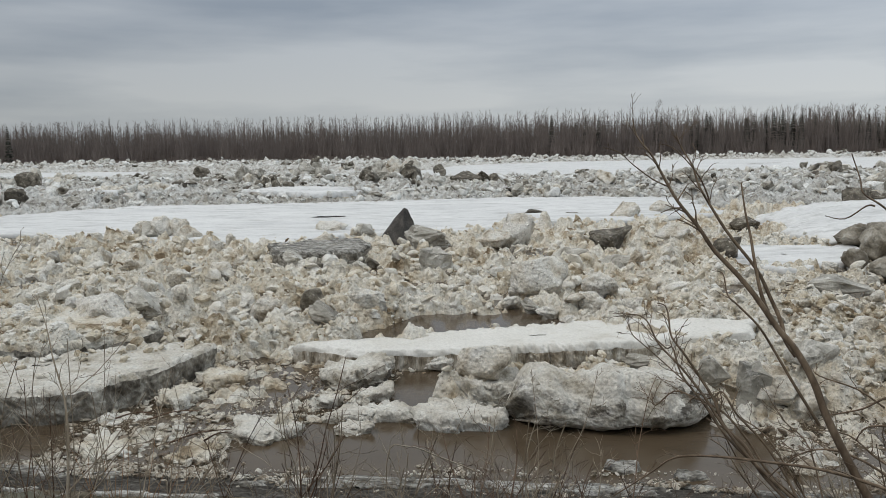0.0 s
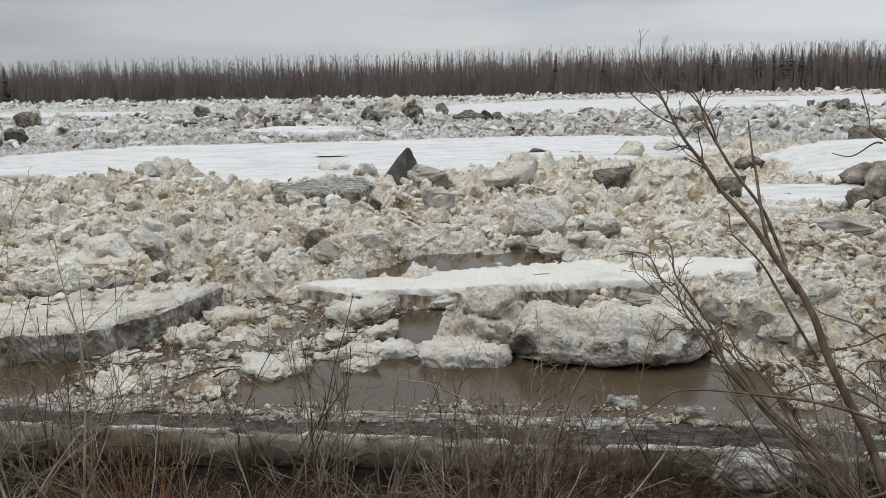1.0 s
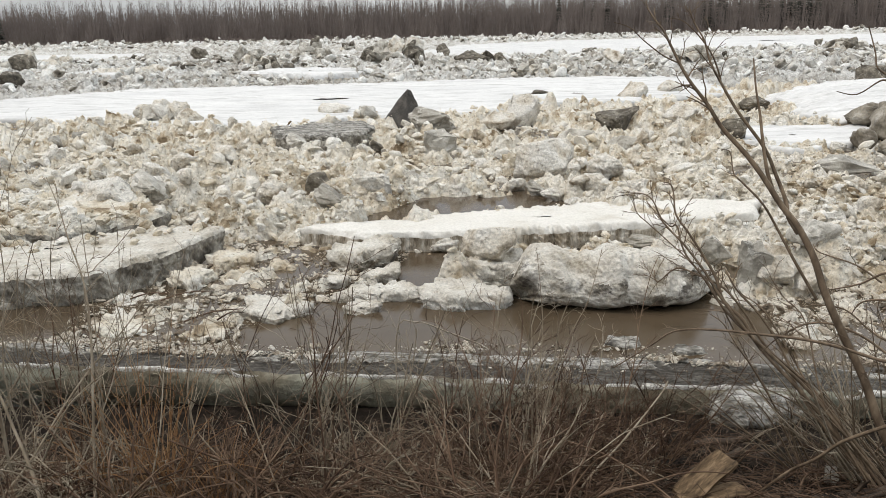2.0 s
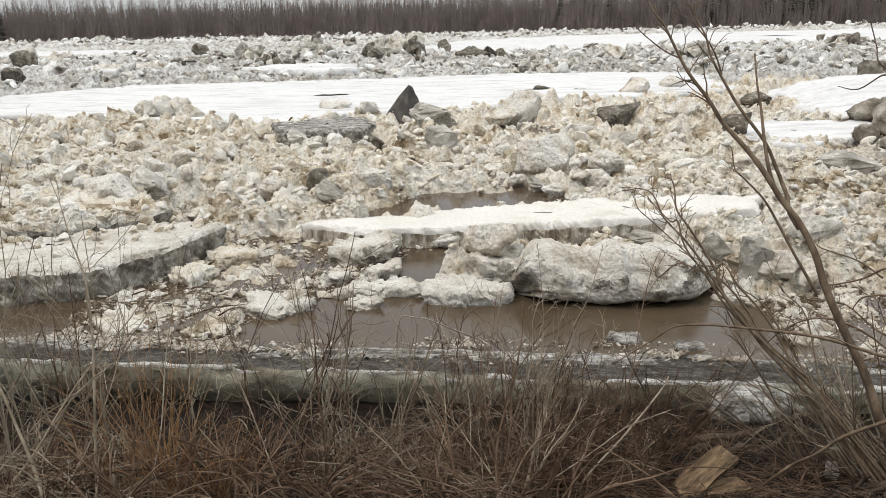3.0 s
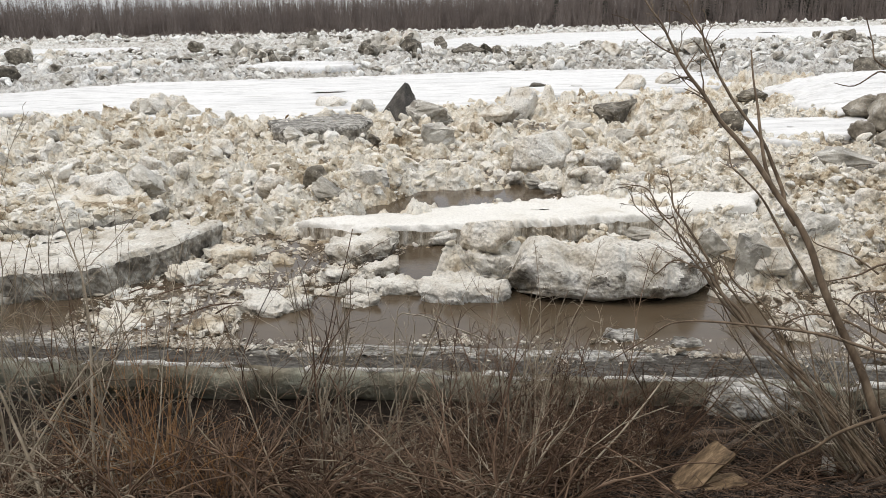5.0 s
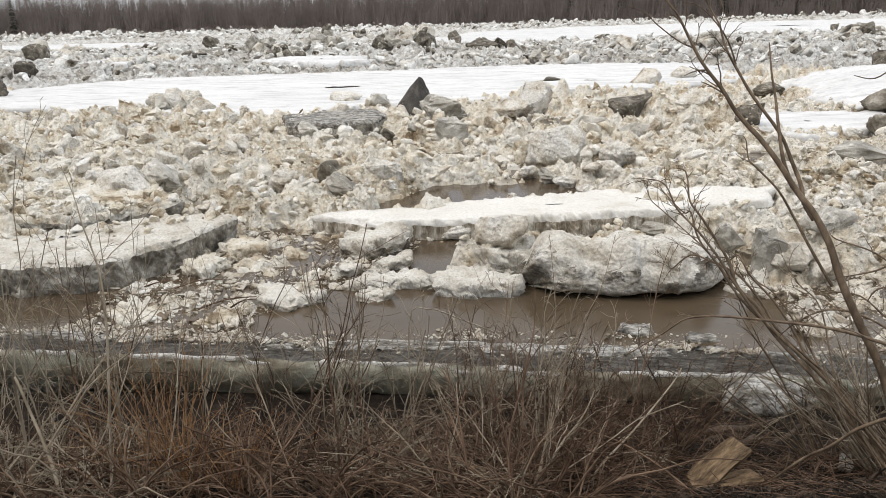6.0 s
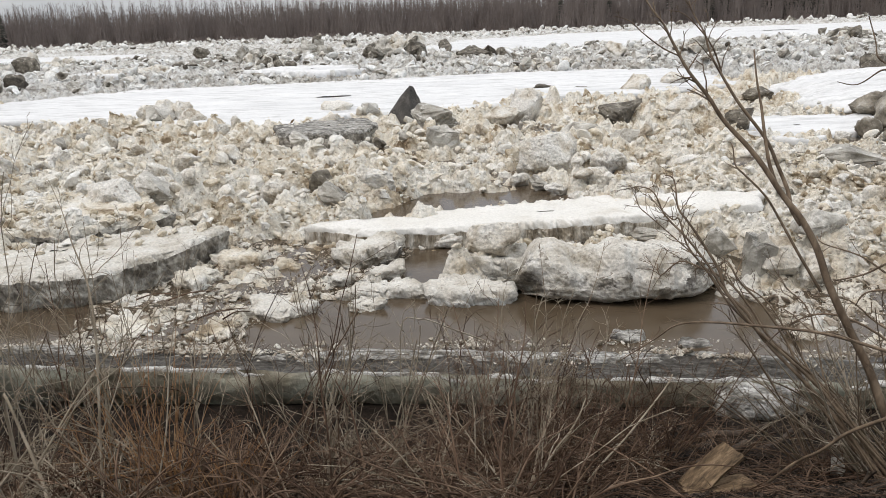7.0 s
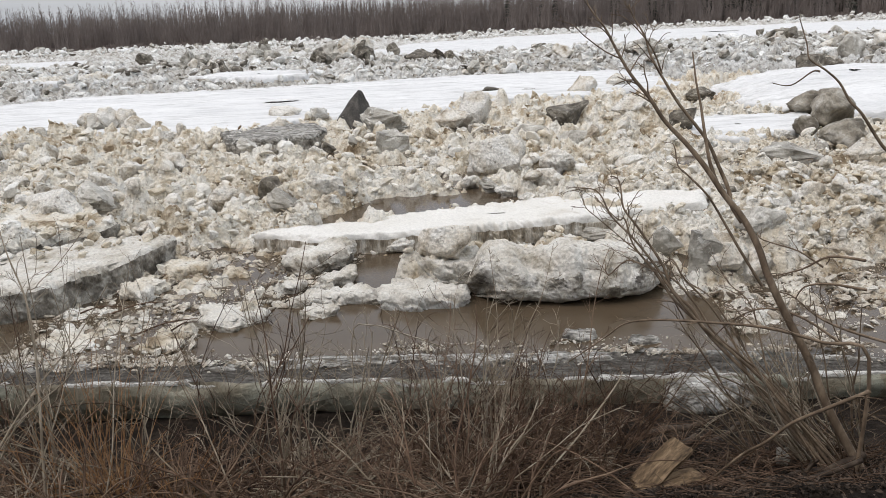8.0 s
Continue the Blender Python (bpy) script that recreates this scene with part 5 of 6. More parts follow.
willow_of("low arching bare willow with knotty side branches", [
    ([(2.82, 4.2, 1.94), (2.61, 4.31, 2.01), (2.27, 4.43, 2.08), (1.97, 4.54, 2.11), (1.65, 4.66, 2.11), (1.47, 4.77, 2.02), (1.35, 4.89, 1.88), (1.13, 5.0, 1.67)], 0.014, 0.004, 9, 0.25, 0.3),
    ([(2.79, 4.3, 2.54), (2.65, 4.47, 2.51), (2.58, 4.63, 2.41), (2.49, 4.8, 2.3)], 0.01, 0.004, 4, 0.2, 0.3),
    ([(2.7, 4.6, 2.41), (2.57, 4.7, 2.51), (2.4, 4.8, 2.57), (2.39, 4.9, 2.58)], 0.007, 0.003, 3, 0.15, 0.3),
    ([(2.82, 4.3, 2.35), (2.65, 4.43, 2.33), (2.56, 4.57, 2.29), (2.59, 4.7, 2.16)], 0.01, 0.003, 3, 0.15, 0.3),
    ([(2.8, 4.4, 1.92), (2.57, 4.53, 2.08), (2.37, 4.65, 2.12), (2.25, 4.78, 2.02), (2.21, 4.9, 1.87)], 0.01, 0.003, 6, 0.25, 0.3),
    ([(3.08, 4.3, 1.96), (2.81, 4.45, 2.05), (2.68, 4.6, 2.07), (2.56, 4.75, 2.17), (2.41, 4.9, 2.16)], 0.011, 0.003, 6, 0.25, 0.3),
])
willow_of("thin bare willow branch hanging before the snow mound", [
    ([(3.1, 3.7, 1.92), (2.85, 3.74, 2.78), (2.6, 3.78, 3.23), (2.51, 3.82, 3.35), (2.41, 3.86, 3.49), (2.35, 3.9, 3.55), (2.31, 3.94, 3.64), (2.23, 3.98, 3.7), (2.19, 4.02, 3.76), (2.17, 4.06, 3.85), (2.15, 4.1, 3.97)], 0.012, 0.003, 0, 0.2, 0.5),
    ([(2.23, 4.0, 3.7), (2.18, 4.02, 3.7), (2.1, 4.03, 3.67), (2.0, 4.05, 3.65)], 0.006, 0.002, 0, 0.2, 0.5),
])
for k in range(14):
    x, y = wood.uniform(2.5, 3.7), wood.uniform(4.2, 5.2)
    sapling = tagged(new("willow_sapling"), "thin bare willow sapling leaning over the bank", "willow shrub", "young willows on the bank")
    sapling.location = base_at(x, y)
    for _ in range(wood.randint(3, 5)):
        pts = grow(wood, sapling.location - Vector((0, 0, 0.04)), (wood.gauss(-0.6, 0.3), wood.gauss(0.1, 0.25), 1.0), wood.uniform(0.7, 1.45), wood.uniform(-0.1, 0.3), 0.07, 6)
        stem_part(sapling, pts, wood.uniform(0.006, 0.012), 0.003, 4, 0.4, m_bark if wood.random() < 0.6 else m_pale_twig)


# tangled thicket on the bank
def shrub(x, y, height, stems, spread, mat, droop, label, twigs=5, radius=0.005):
    ob = tagged(new("shrub"), label, "shrub", "bare shrubs on the bank")
    ob.location = base_at(x, y)
    for _ in range(stems):
        a = wood.uniform(0, 6.28)
        way = (math.cos(a) * spread, math.sin(a) * spread * 0.7, 1.0)
        pts = grow(wood, ob.location + Vector((wood.gauss(0, 0.04), wood.gauss(0, 0.04), -0.04)), way, height * wood.uniform(0.7, 1.3), droop, 0.13, 7)
        stem_part(ob, pts, radius * wood.uniform(0.6, 1.5), 0.003, twigs, height * 0.45, mat, sides=4, steps=2)
    return ob


for k in range(150):
    x, y = wood.uniform(-4.3, 2.3), wood.uniform(3.5, 6.5)
    if x > 0.8 and y < 5.0:
        continue
    tall = min(wood.uniform(0.55, 1.0) * (1.15 if x > -0.6 else 0.95), (3.9 - 0.544 * y - base_at(x, y)[2]) * (1.9 if 0.1 < x < 1.7 else 1.4))
    shrub(x, y, tall, 9, 0.9, m_twig if wood.random() < (0.88 if x > -0.6 else 0.66) else m_pale_twig, wood.uniform(0.7, 1.8), "tangled low bare shrub with drooping reddish-brown twigs", 4, 0.0075)
for k in range(34):
    x, y = wood.uniform(-3.3, 2.9), wood.uniform(4.15, 4.8)
    shrub(x, y, wood.uniform(0.4, 0.7), 6, 1.6, m_twig, wood.uniform(1.2, 2.2), "sprawling low bare shrub close to the ground", 5, 0.006)
for x, y, h in ((-0.95, 4.7, 1.15), (-0.75, 4.6, 1.0), (0.3, 5.6, 1.0), (0.75, 5.5, 0.95), (1.1, 5.8, 1.0), (-2.3, 4.7, 1.5), (-2.7, 4.9, 1.2), (-3.3, 5.0, 1.3), (-1.5, 5.3, 1.1), (-3.0, 5.6, 1.1), (0.0, 5.9, 0.9), (-0.5, 5.2, 1.2), (-2.9, 4.4, 1.5), (-3.5, 4.5, 1.6), (-2.0, 5.0, 1.4), (-1.2, 4.9, 1.3), (-3.8, 5.2, 1.5), (0.45, 5.0, 1.1)):
    shrub(x, y, h * 1.2, 6, 0.32, m_pale_twig if wood.random() < 0.75 else m_twig, 0.15, "upright bare shrub with thin straight stems", 5, 0.006)
for line, r0, r1, twigs, twig_len, start in (
    ([(-2.22, 4.1, 1.24), (-2.22, 4.23, 1.71), (-2.22, 4.37, 2.25), (-2.28, 4.5, 2.54), (-2.4, 4.63, 2.78), (-2.5, 4.77, 2.95), (-2.62, 4.9, 3.13)], 0.011, 0.002, 6, 0.25, 0.4),
    ([(-2.34, 4.6, 2.39), (-2.31, 4.7, 2.55), (-2.21, 4.8, 2.65), (-2.05, 4.9, 2.84)], 0.005, 0.002, 3, 0.15, 0.4),
    ([(-2.75, 4.0, 1.3), (-2.59, 4.16, 1.52), (-2.46, 4.32, 1.75), (-2.3, 4.48, 1.98), (-2.09, 4.64, 2.22), (-1.91, 4.8, 2.51)], 0.01, 0.003, 4, 0.3, 0.4),
    ([(-2.83, 4.3, 1.88), (-2.68, 4.17, 1.72), (-2.53, 4.03, 1.49), (-2.43, 3.9, 1.36)], 0.008, 0.011, 0, 0.3, 0.4),
    ([(-1.03, 4.0, 1.27), (-1.18, 4.23, 1.46), (-1.35, 4.47, 1.73), (-1.5, 4.7, 1.86)], 0.008, 0.003, 4, 0.3, 0.4),
    ([(-0.78, 4.0, 1.26), (-0.8, 4.16, 1.57), (-0.85, 4.32, 1.83), (-0.88, 4.48, 2.11), (-0.93, 4.64, 2.35), (-1.01, 4.8, 2.55)], 0.009, 0.002, 8, 0.3, 0.3),
    ([(-0.57, 4.0, 1.26), (-0.61, 4.2, 1.47), (-0.69, 4.4, 1.67), (-0.81, 4.6, 1.79)], 0.011, 0.004, 3, 0.25, 0.3),
    ([(-0.98, 4.0, 1.25), (-1.22, 4.08, 1.38), (-1.42, 4.15, 1.49), (-1.63, 4.22, 1.53), (-1.8, 4.3, 1.55)], 0.013, 0.005, 2, 0.25, 0.4),
    ([(-1.03, 4.0, 1.25), (-1.27, 4.13, 1.36), (-1.51, 4.27, 1.48), (-1.65, 4.4, 1.55)], 0.01, 0.004, 2, 0.25, 0.4),
    ([(-2.74, 4.0, 1.36), (-2.46, 4.13, 1.36), (-2.17, 4.27, 1.34), (-1.86, 4.4, 1.35)], 0.007, 0.003, 3, 0.25, 0.4),
    ([(-2.47, 4.1, 1.22), (-2.34, 4.27, 1.45), (-2.23, 4.45, 1.75), (-2.16, 4.62, 2.07), (-2.17, 4.8, 2.4)], 0.007, 0.002, 6, 0.25, 0.4),
    ([(-1.91, 4.1, 1.21), (-1.84, 4.27, 1.6), (-1.83, 4.45, 1.98), (-1.8, 4.62, 2.3), (-1.74, 4.8, 2.66)], 0.007, 0.002, 6, 0.25, 0.4),
    ([(-0.81, 4.6, 1.52), (-0.71, 4.75, 1.66), (-0.6, 4.9, 1.86)], 0.007, 0.003, 2, 0.15, 0.4),
    ([(0.81, 4.3, 1.18), (1.1, 4.5, 1.38), (1.38, 4.7, 1.6), (1.49, 4.9, 1.61)], 0.008, 0.005, 1, 0.2, 0.5),
    ([(0.54, 4.6, 0.83), (0.58, 4.87, 1.49), (0.64, 5.13, 1.97), (0.62, 5.4, 2.45)], 0.005, 0.002, 5, 0.2, 0.4),
    ([(0.62, 4.9, 1.38), (0.8, 5.07, 1.83), (0.98, 5.23, 2.1), (1.1, 5.4, 2.44)], 0.004, 0.002, 5, 0.2, 0.4),
    ([(0.1, 4.7, 1.15), (0.09, 4.9, 1.52), (-0.05, 5.1, 1.83), (-0.13, 5.3, 1.92)], 0.005, 0.002, 6, 0.25, 0.3),
    ([(-0.4, 5.0, 1.92), (-0.26, 5.03, 2.03), (-0.05, 5.07, 1.94), (0.2, 5.1, 1.82)], 0.004, 0.005, 2, 0.2, 0.3),
    ([(1.13, 4.8, 1.25), (1.25, 4.92, 1.71), (1.31, 5.05, 1.99), (1.4, 5.17, 2.29), (1.49, 5.3, 2.41)], 0.006, 0.002, 6, 0.25, 0.3),
    ([(1.33, 4.0, 1.23), (1.13, 4.17, 1.34), (0.92, 4.33, 1.4), (0.72, 4.5, 1.39)], 0.009, 0.004, 2, 0.2, 0.3),
    ([(1.19, 4.1, 1.16), (1.04, 4.2, 1.2), (0.84, 4.3, 1.17), (0.66, 4.4, 1.12)], 0.008, 0.004, 2, 0.2, 0.3),
):
    ob = tagged(new("sapling"), "single thin bare sapling in the thicket", "sapling", "young saplings in the thicket")
    ob.location = base_at(line[0][0], line[0][1])
    root = [(line[0][0], line[0][1], ob.location.z - 0.04)] if line[0][2] > ob.location.z else []
    stem_part(ob, root + list(line), r0, r1, twigs, twig_len, m_pale_twig if wood.random() < 0.7 else m_twig, from_=start)
for k in range(11):
    x, y = 0.05 + 0.175 * k + wood.uniform(-0.08, 0.08), wood.uniform(4.9, 5.9)
    shrub(x, y, wood.uniform(0.75, 1.15), 5, 0.5, m_twig if wood.random() < 0.7 else m_pale_twig, wood.uniform(0.0, 0.5), "upright bare shrub with fine reddish twigs", 9, 0.0042)
dead = tagged(new("fallen_branch"), "long grey-brown dead branch lying across the bank", "fallen branch")
line, r0, r1, twigs, twig_len, start = ([(1.95, 4.35, 1.07), (2.09, 4.26, 1.29), (2.2, 4.17, 1.43), (2.3, 4.08, 1.6), (2.49, 3.99, 1.75), (2.65, 3.9, 1.88)], 0.008, 0.013, 2, 0.3, 0.3)
dead.location = line[0]
stem_part(dead, [base_at(line[0][0], line[0][1])] + list(line), r0, r1, twigs, twig_len, m_bark, name="branch")


def tuft(x, y, count, height, label):
    """Dry grass blades from one root."""
    base = Vector(base_at(x, y))
    pieces = []
    for _ in range(count):
        a = wood.uniform(0, 6.28)
        pts = grow(wood, (wood.gauss(0, 0.09), wood.gauss(0, 0.07), -0.03), (math.cos(a) * 0.3, math.sin(a) * 0.25, 1.0), height * wood.uniform(0.6, 1.35), wood.choice((0.05, 0.3, 0.8, 1.5)), 0.05, 5)
        v, f, _ = tube(pts, wood.uniform(0.003, 0.0055), 0.0015, sides=3, steps=2)
        pieces.append((v, f))
    v, f = joined(pieces)
    ob = tagged(new("dry_grass", mesh_of("dry_grass", v, f, m_straw)), label, "dry grass", "dry grass tufts")
    ob.location = base
    return ob


for x, y, c, h in ((-2.1, 4.6, 26, 1.05), (-1.95, 4.45, 24, 1.0), (-2.3, 4.4, 14, 0.8), (-1.8, 4.25, 20, 0.85), (-1.5, 4.3, 30, 0.5)):
    tuft(x, y, c, h, "clump of tan dry grass among shrubs")

# leaf litter on the bank
n = 24000
lx, ly = np.where(np.arange(n) < 12000, rs.uniform(-4.2, 3.8, n), rs.uniform(0.9, 3.6, n)), np.where(np.arange(n) < 12000, rs.uniform(3.2, 6.9, n), rs.uniform(3.6, 5.6, n))
lz = ground_height(lx, ly) + rs.uniform(0.0, 0.03, n)
lv, lf = [], []
for k in range(n):
    a, s = rs.uniform(0, 6.28), rs.uniform(0.007, 0.022)
    t, b = Vector((math.cos(a), math.sin(a), rs.uniform(-0.6, 0.6))) * s, Vector((-math.sin(a), math.cos(a), rs.uniform(-0.6, 0.6))) * s * 0.55
    o = Vector((lx[k], ly[k], lz[k]))
    lv += [o - t, o + b + Vector((0, 0, 0.006)), o + t, o - b + Vector((0, 0, 0.008))]
    lf.append((4 * k, 4 * k + 1, 4 * k + 2, 4 * k + 3))
tagged(new("leaf_litter", mesh_of("leaf_litter", [v[:] for v in lv], lf, m_leaf, shade=False)), "dark curled fallen leaves over the bank", "leaf litter", kind="stuff")


# dead sticks on the bank
pieces = []
for k in range(2100):
    x, y = (wood.uniform(-3.6, 3.7), wood.uniform(3.7, 5.9)) if k < 1300 else (wood.uniform(0.9, 3.5), wood.uniform(3.7, 5.2))
    a = wood.uniform(0, 6.28)
    pts = grow(wood, (x, y, base_at(x, y)[2] + 0.01), (math.cos(a), math.sin(a), -0.55 * math.sin(a) + wood.uniform(-0.05, 0.3)), wood.uniform(0.12, 0.5), wood.uniform(-0.1, 0.3), 0.12, 4)
    v, f, _ = tube(pts, wood.uniform(0.002, 0.006), 0.0015, sides=3, steps=1)
    pieces.append((v, f))
v, f = joined(pieces)
tagged(new("dead_sticks", mesh_of("dead_sticks", v, f, m_twig)), "thin dead sticks lying over leaf litter", "sticks", kind="stuff")


# dark sticks caught in the brash ice
for a, b in (((-3.75, 10.0), (-3.0, 10.35)), ((-3.3, 10.05), (-2.95, 10.2)), ((-4.4, 10.9), (-3.7, 11.15)), ((-4.9, 11.0), (-4.3, 11.05))):
    stick = tagged(new("drift_stick"), "dark wet stick caught in brash ice", "stick", "sticks in the brash")
    stick.location = (a[0], a[1], 0.16)
    mid = ((a[0] + b[0]) / 2, (a[1] + b[1]) / 2, 0.22)
    stem_part(stick, [(*a, 0.14), mid, (*b, 0.19)], 0.014, 0.006, 2, 0.2, m_twig, name="branch")


# broken tan board in the litter
def board_piece(parent, name, long, wide, thick, curl, notch, start, end, facing):
    """One split piece: a curled, frayed strip of board lying along its own y."""
    v = []
    for side in (0, 1):
        for i in range(19):
            t = i / 18
            for j in range(9):
                u = j / 8 - 0.5
                w = wide * (1 - 0.12 * t ** 3) * (1 + 0.05 * math.sin(9 * t))
                frayed = notch * (noise.noise((u * 3, side * 0.4, long)) + 0.8 * abs(u)) * t ** 4
                z = curl * (u * u * 4 - 0.3) + 0.03 * math.sin(3.1 * t) + 0.006 * noise.noise((u * 4, t * 3, wide * 20)) + (thick if side else 0)
                v.append((u * w, long * t - frayed, z))
    n = 19 * 9
    f = []
    for i in range(18):
        for j in range(8):
            a = i * 9 + j
            f += [(a, a + 9, a + 10, a + 1), (n + a, n + a + 1, n + a + 10, n + a + 9)]
    ring = [j for j in range(9)] + [i * 9 + 8 for i in range(1, 19)] + [18 * 9 + j for j in range(7, -1, -1)] + [i * 9 for i in range(17, 0, -1)]
    for a, b in zip(ring, ring[1:] + ring[:1]):
        f.append((a, b, b + n, a + n))
    ob = part(name, mesh_of(name, v, f, m_plank, shade=False), parent)
    a, b = Vector(start), Vector(end)
    along = (b - a).normalized()
    across = along.cross(Vector(facing)).normalized()
    m = Matrix((across, along, across.cross(along))).transposed().to_4x4()
    m.translation = a - parent.location
    ob.matrix_local = m
    return ob


board = tagged(new("broken_board"), "broken tan wooden board split lengthwise in leaf litter", "board")
board.location = (1.44, 4.28, 1.07)
board_piece(board, "plank", 0.44, 0.165, 0.05, 0.012, 0.02, (1.44, 4.28, 1.07), (1.82, 4.5, 1.25), (-0.25, -0.55, 0.8))
board_piece(board, "plank", 0.47, 0.24, 0.045, -0.035, 0.05, (1.43, 4.2, 1.03), (1.94, 4.34, 1.06), (0.1, -0.6, 0.8))
for x, y, r, l, a in ((1.95, 5.35, 0.05, 0.8, 25), (2.5, 6.35, 0.045, 0.7, 4), (2.6, 4.25, 0.04, 0.7, 12), (2.35, 3.98, 0.022, 0.8, 8), (2.75, 6.0, 0.03, 0.8, 35)):
    log = tagged(new("driftwood_log"), "dark wet driftwood log stuck in leaf litter", "driftwood", "driftwood on the bank")
    log.location = base_at(x, y)
    d = Vector((math.cos(radians(a)), math.sin(radians(a)), 0.12))
    stem_part(log, [log.location + d * l * (s - 0.5) + Vector((0, 0, r * 0.8 + 0.02 * math.sin(s * 7))) for s in (0, 0.3, 0.6, 1)], r, r * 0.7, 2, 0.2, m_log, name="trunk", sides=9)
ice_block(2.55, 4.55, 0.10, 0.15, 0.7, z=base_at(2.55, 4.55)[2], group="ice shards on the bank")


# ---- the wooded far shore ----
def bare_tree(rnd, height, branches, sub, thick=1.0, bough=1.0):
    pieces = []
    lean = Vector((rnd.gauss(0, 0.03), rnd.gauss(0, 0.03), 1))
    pts = grow(rnd, (0, 0, -0.3), lean, height, 0, 0.02, 3)
    r0 = height * 0.0095 * thick
    v, f, line = tube(pts, r0, 0.02, sides=4, steps=1)
    pieces.append((v, f))
    for k in range(branches):
        s = 0.28 + 0.72 * (k + rnd.random()) / branches
        i = min(int(s * (len(line) - 1)), len(line) - 2)
        o = Vector(line[i]) + (Vector(line[i + 1]) - Vector(line[i])) * (s * (len(line) - 1) - i)
        a = rnd.uniform(0, 6.28)
        ln = height * rnd.uniform(0.09, 0.2) * (1.25 - 0.75 * s)
        q = grow(rnd, o, (math.cos(a), math.sin(a), rnd.uniform(0.8, 1.7)), ln, 0, 0.1, 1)
        v, f, tl = tube(q, max(r0 * 0.35 * (1.1 - s), 0.03) * bough, 0.016 * bough, sides=3, steps=1)
        pieces.append((v, f))
        for _ in range(sub):
            o2 = Vector(tl[0]) + (Vector(tl[-1]) - Vector(tl[0])) * rnd.uniform(0.3, 1)
            q = grow(rnd, o2, (rnd.gauss(0, 0.8), rnd.gauss(0, 0.8), 1.0), ln * rnd.uniform(0.4, 0.8), 0, 0.05, 1)
            v, f, _ = tube(q, 0.036, 0.02, sides=3, steps=1)
            pieces.append((v, f))
    return joined(pieces)


def plant_many(name, label, category, mat, kinds, spots):
    vs, fs, c = [], [], 0
    for (x, y, z, s, a, k) in spots:
        v, f = kinds[k]
        ca, sa = math.cos(a), math.sin(a)
        w = v * s
        vs.append(np.stack([w[:, 0] * ca - w[:, 1] * sa + x, w[:, 0] * sa + w[:, 1] * ca + y, w[:, 2] + z], -1))
        fs.append(f + c)
        c += len(v)
    return tagged(new(name, mesh_of(name, np.concatenate(vs), np.concatenate(fs), mat, shade=False)), label, category, kind="stuff")


tree_rnd = random.Random(77)
front_kinds = [bare_tree(tree_rnd, 15.5, 20, 1, 0.75, 1.3) for _ in range(10)]
back_kinds = [bare_tree(tree_rnd, 15.5, 11, 0, 1.35, 2.8) for _ in range(6)]


def stand_height(x):
    return 0.76 + 0.20 * float(smooth(np.array(x), -170, 170)) + 0.16 * (float(fbm(np.array(x * 0.035), np.array(0.3), 19)) - 0.5)


spots = []
for k in range(620):
    x = tree_rnd.uniform(-190, 205)
    y = tree_rnd.uniform(256, 276)
    spots.append((x, y, 1.5, stand_height(x) * tree_rnd.uniform(0.72, 1.16), tree_rnd.uniform(0, 6.28), tree_rnd.randrange(10)))
plant_many("far_woods", "dense leafless brown wood along the far shore", "woods", m_forest, front_kinds, spots)
spots = []
for k in range(1200):
    x = tree_rnd.uniform(-240, 250)
    y = tree_rnd.uniform(272, 330)
    spots.append((x, y, 2.0 + (y - 262) * 0.08, stand_height(x) * tree_rnd.uniform(0.7, 1.0), tree_rnd.uniform(0, 6.28), tree_rnd.randrange(6)))
plant_many("far_woods", "deeper rows of leafless wood behind the far shore", "woods", m_forest, back_kinds, spots)
brush_kinds = []
for k in range(8):
    pieces = []
    for _ in range(15):
        a = tree_rnd.uniform(0, 6.28)
        q = grow(tree_rnd, (tree_rnd.gauss(0, 0.8), tree_rnd.gauss(0, 0.8), -0.2), (math.cos(a) * 0.35, math.sin(a) * 0.35, 1), tree_rnd.uniform(2.0, 6.5), 0, 0.06, 1)
        v, f, _ = tube(q, 0.06, 0.02, sides=3, steps=1)
        pieces.append((v, f))
    brush_kinds.append(joined(pieces))
pole_kinds = []
for k in range(8):
    pieces = []
    for _ in range(20):
        q = grow(tree_rnd, (tree_rnd.gauss(0, 1.6), tree_rnd.gauss(0, 1.2), -0.2), (tree_rnd.gauss(0, 0.06), tree_rnd.gauss(0, 0.06), 1), tree_rnd.uniform(6.0, 14.2), 0, 0.03, 1)
        pieces.append(tube(q, 0.10, 0.03, sides=3, steps=1)[:2])
    pole_kinds.append(joined(pieces))
spots = []
for k in range(1800):
    x, y = tree_rnd.uniform(-235, 245), tree_rnd.uniform(258, 300)
    spots.append((x, y, 1.5 + max(y - 262, 0) * 0.085, stand_height(x) * tree_rnd.uniform(0.75, 0.98), tree_rnd.uniform(0, 6.28), tree_rnd.randrange(8)))
plant_many("far_woods", "thicket of thin bare poles within the far woods", "woods", m_forest, pole_kinds, spots)
spots = [(tree_rnd.uniform(-230, 245), 252 + 50 * tree_rnd.random() ** 1.4, 1.3, tree_rnd.uniform(0.6, 1.35), tree_rnd.uniform(0, 6.28), tree_rnd.randrange(8)) for _ in range(1700)]
spots = [(x, y, 1.2 + max(y - 262, 0) * 0.09, s, a, k) for x, y, z, s, a, k in spots]
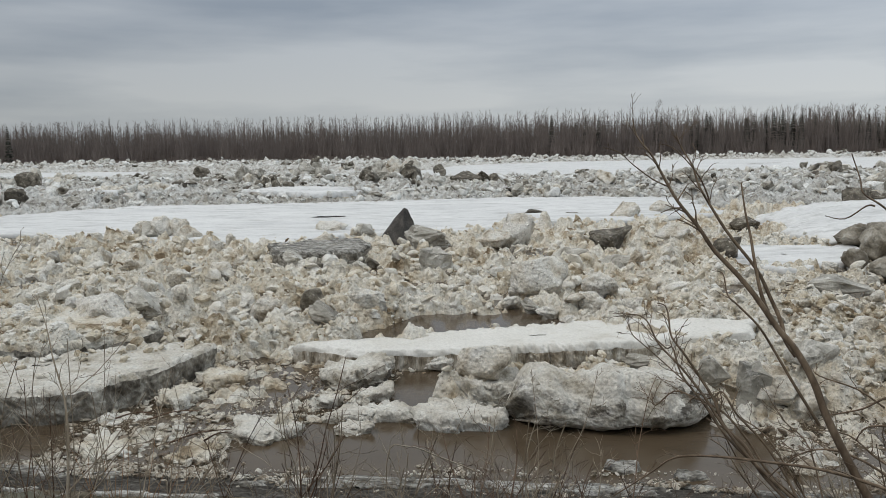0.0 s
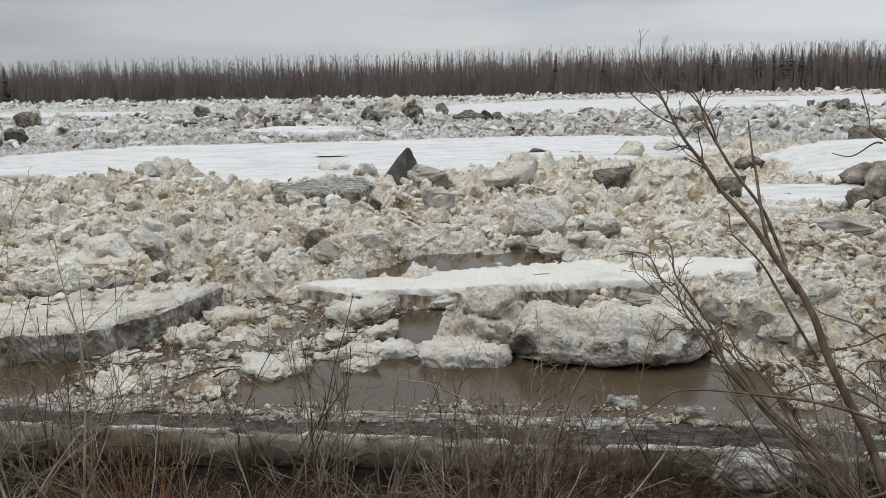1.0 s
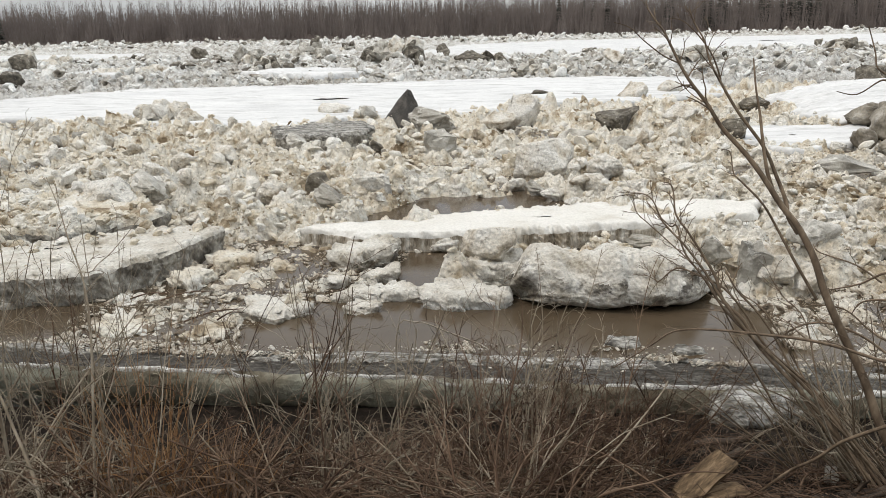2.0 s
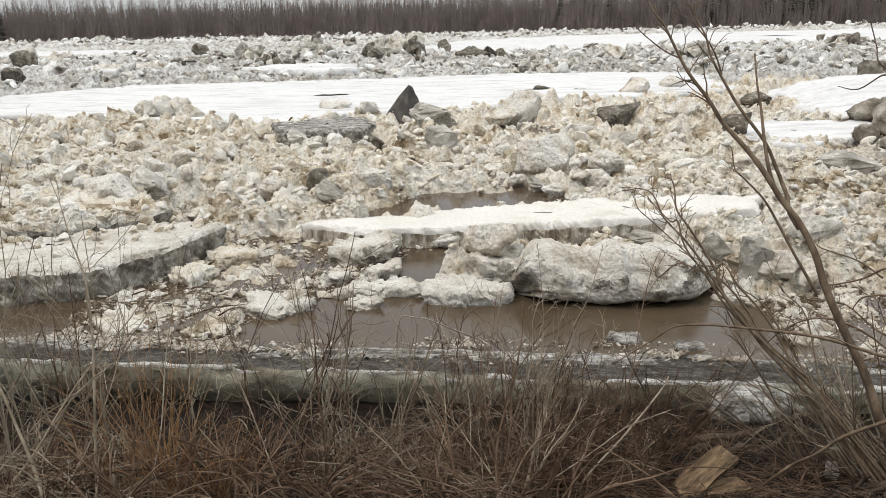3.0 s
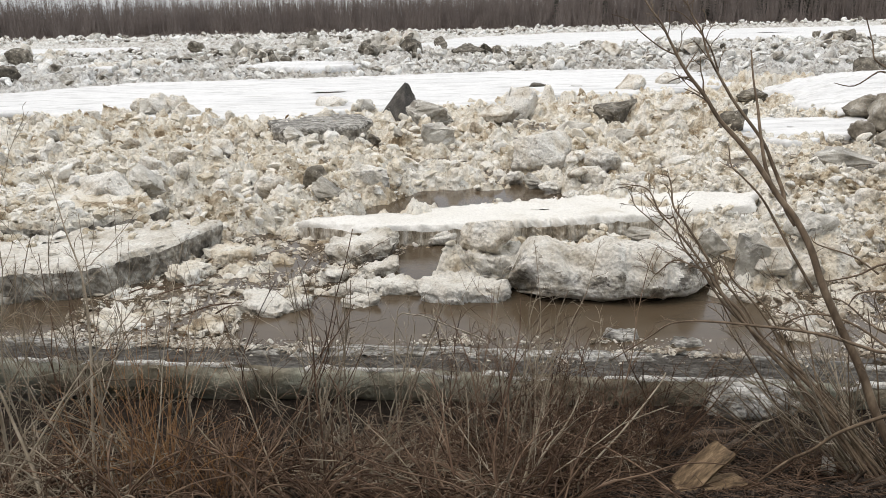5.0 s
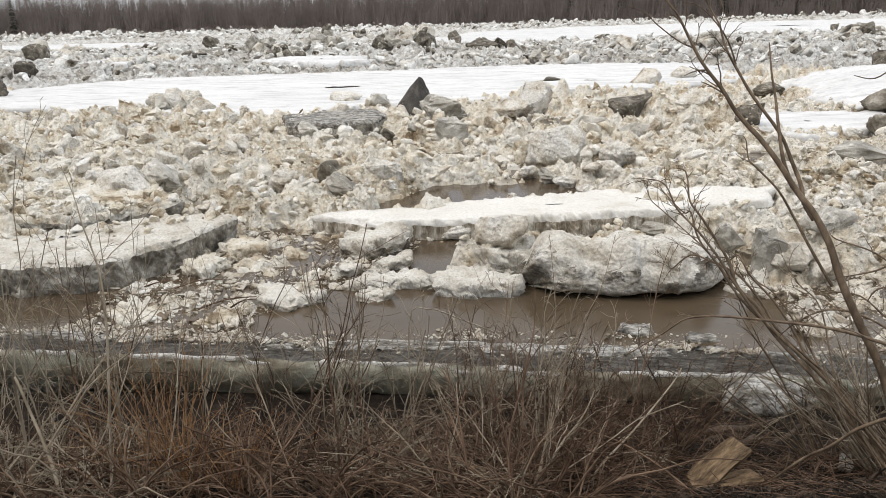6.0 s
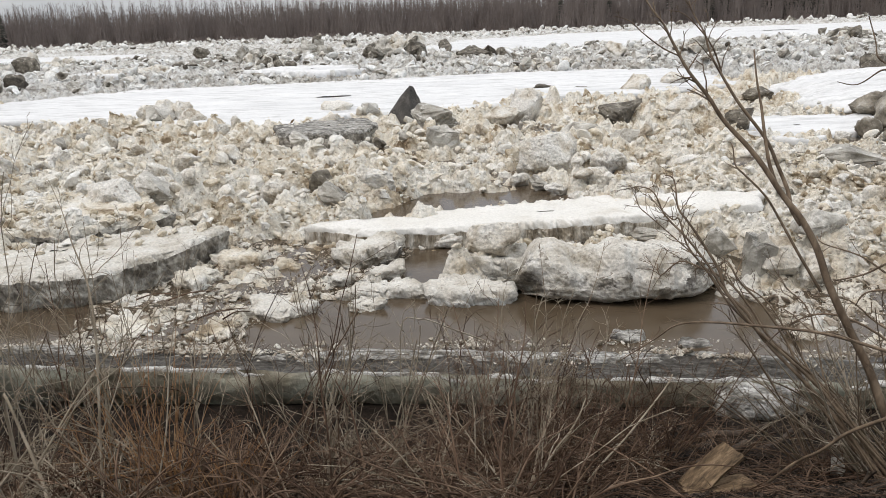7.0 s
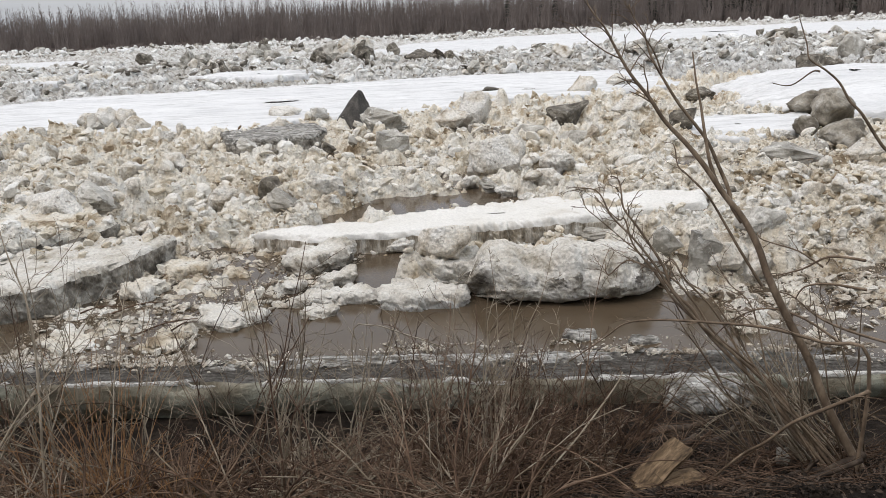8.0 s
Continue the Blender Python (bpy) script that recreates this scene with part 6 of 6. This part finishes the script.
plant_many("far_brush", "dense brown brush at the foot of the far woods", "brush", m_forest, brush_kinds, spots)


def spruce(height):
    ob = tagged(new("spruce"), "dark narrow spruce among bare trees on the far shore", "spruce", "spruces on the far shore")
    v, f, _ = tube([(0, 0, -0.3), (0, 0, height * 0.5), (0, 0, height)], 0.16, 0.02, sides=5, steps=1)
    part("trunk", mesh_of("trunk", v, f, m_forest), ob)
    pieces = []
    tiers = 18
    for k in range(tiers):
        s = k / tiers
        z = height * (0.12 + 0.86 * s) + tree_rnd.uniform(-0.3, 0.3)
        r = (1 - s) ** 0.85 * height * 0.115 + 0.1
        for j in range(11):
            a = j * 0.571 + k * 0.41 + tree_rnd.uniform(-0.15, 0.15)
            rr = r * tree_rnd.uniform(0.7, 1.2)
            tip = np.array([math.cos(a) * rr, math.sin(a) * rr, z - rr * tree_rnd.uniform(0.15, 0.5)])
            side = np.array([-math.sin(a), math.cos(a), 0]) * rr * 0.45
            root = np.array([0, 0, z + 0.25])
            mid = tip * 0.55 + root * 0.45
            pieces.append((np.array([root, mid + side, tip, mid - side, mid + [0, 0, -0.25]]), np.array([[0, 1, 2, 3], [0, 3, 4, 1], [4, 3, 2, 1]])))
    v, f = joined(pieces)
    part("crown", mesh_of("crown", v, f, m_conifer, shade=False), ob)
    return ob


first = spruce(12.5)
first.matrix_world = pose(150, 256, 1.4)
for k in range(64):
    x = tree_rnd.uniform(80, 215) if k < 58 else tree_rnd.uniform(36, 80)
    m = pose(x, tree_rnd.uniform(263, 271), 1.9, 0, 0, tree_rnd.uniform(0, 360))
    s = tree_rnd.uniform(0.9, 1.16)
    c = copy_thing(first, m)
    c.scale = (s, s, s)
lone = copy_thing(first, pose(-142.6, 253.5, 1.4))
lone.scale = (1.05, 1.05, 1.0)
tall = tagged(new("tall_poplar"), "tall bare poplar rising over the far woods", "tree")
v, f = bare_tree(tree_rnd, 17.5, 34, 4)
part("trunk", mesh_of("trunk", v, f, m_forest), tall)
tall.location = (70.5, 257, 1.4)
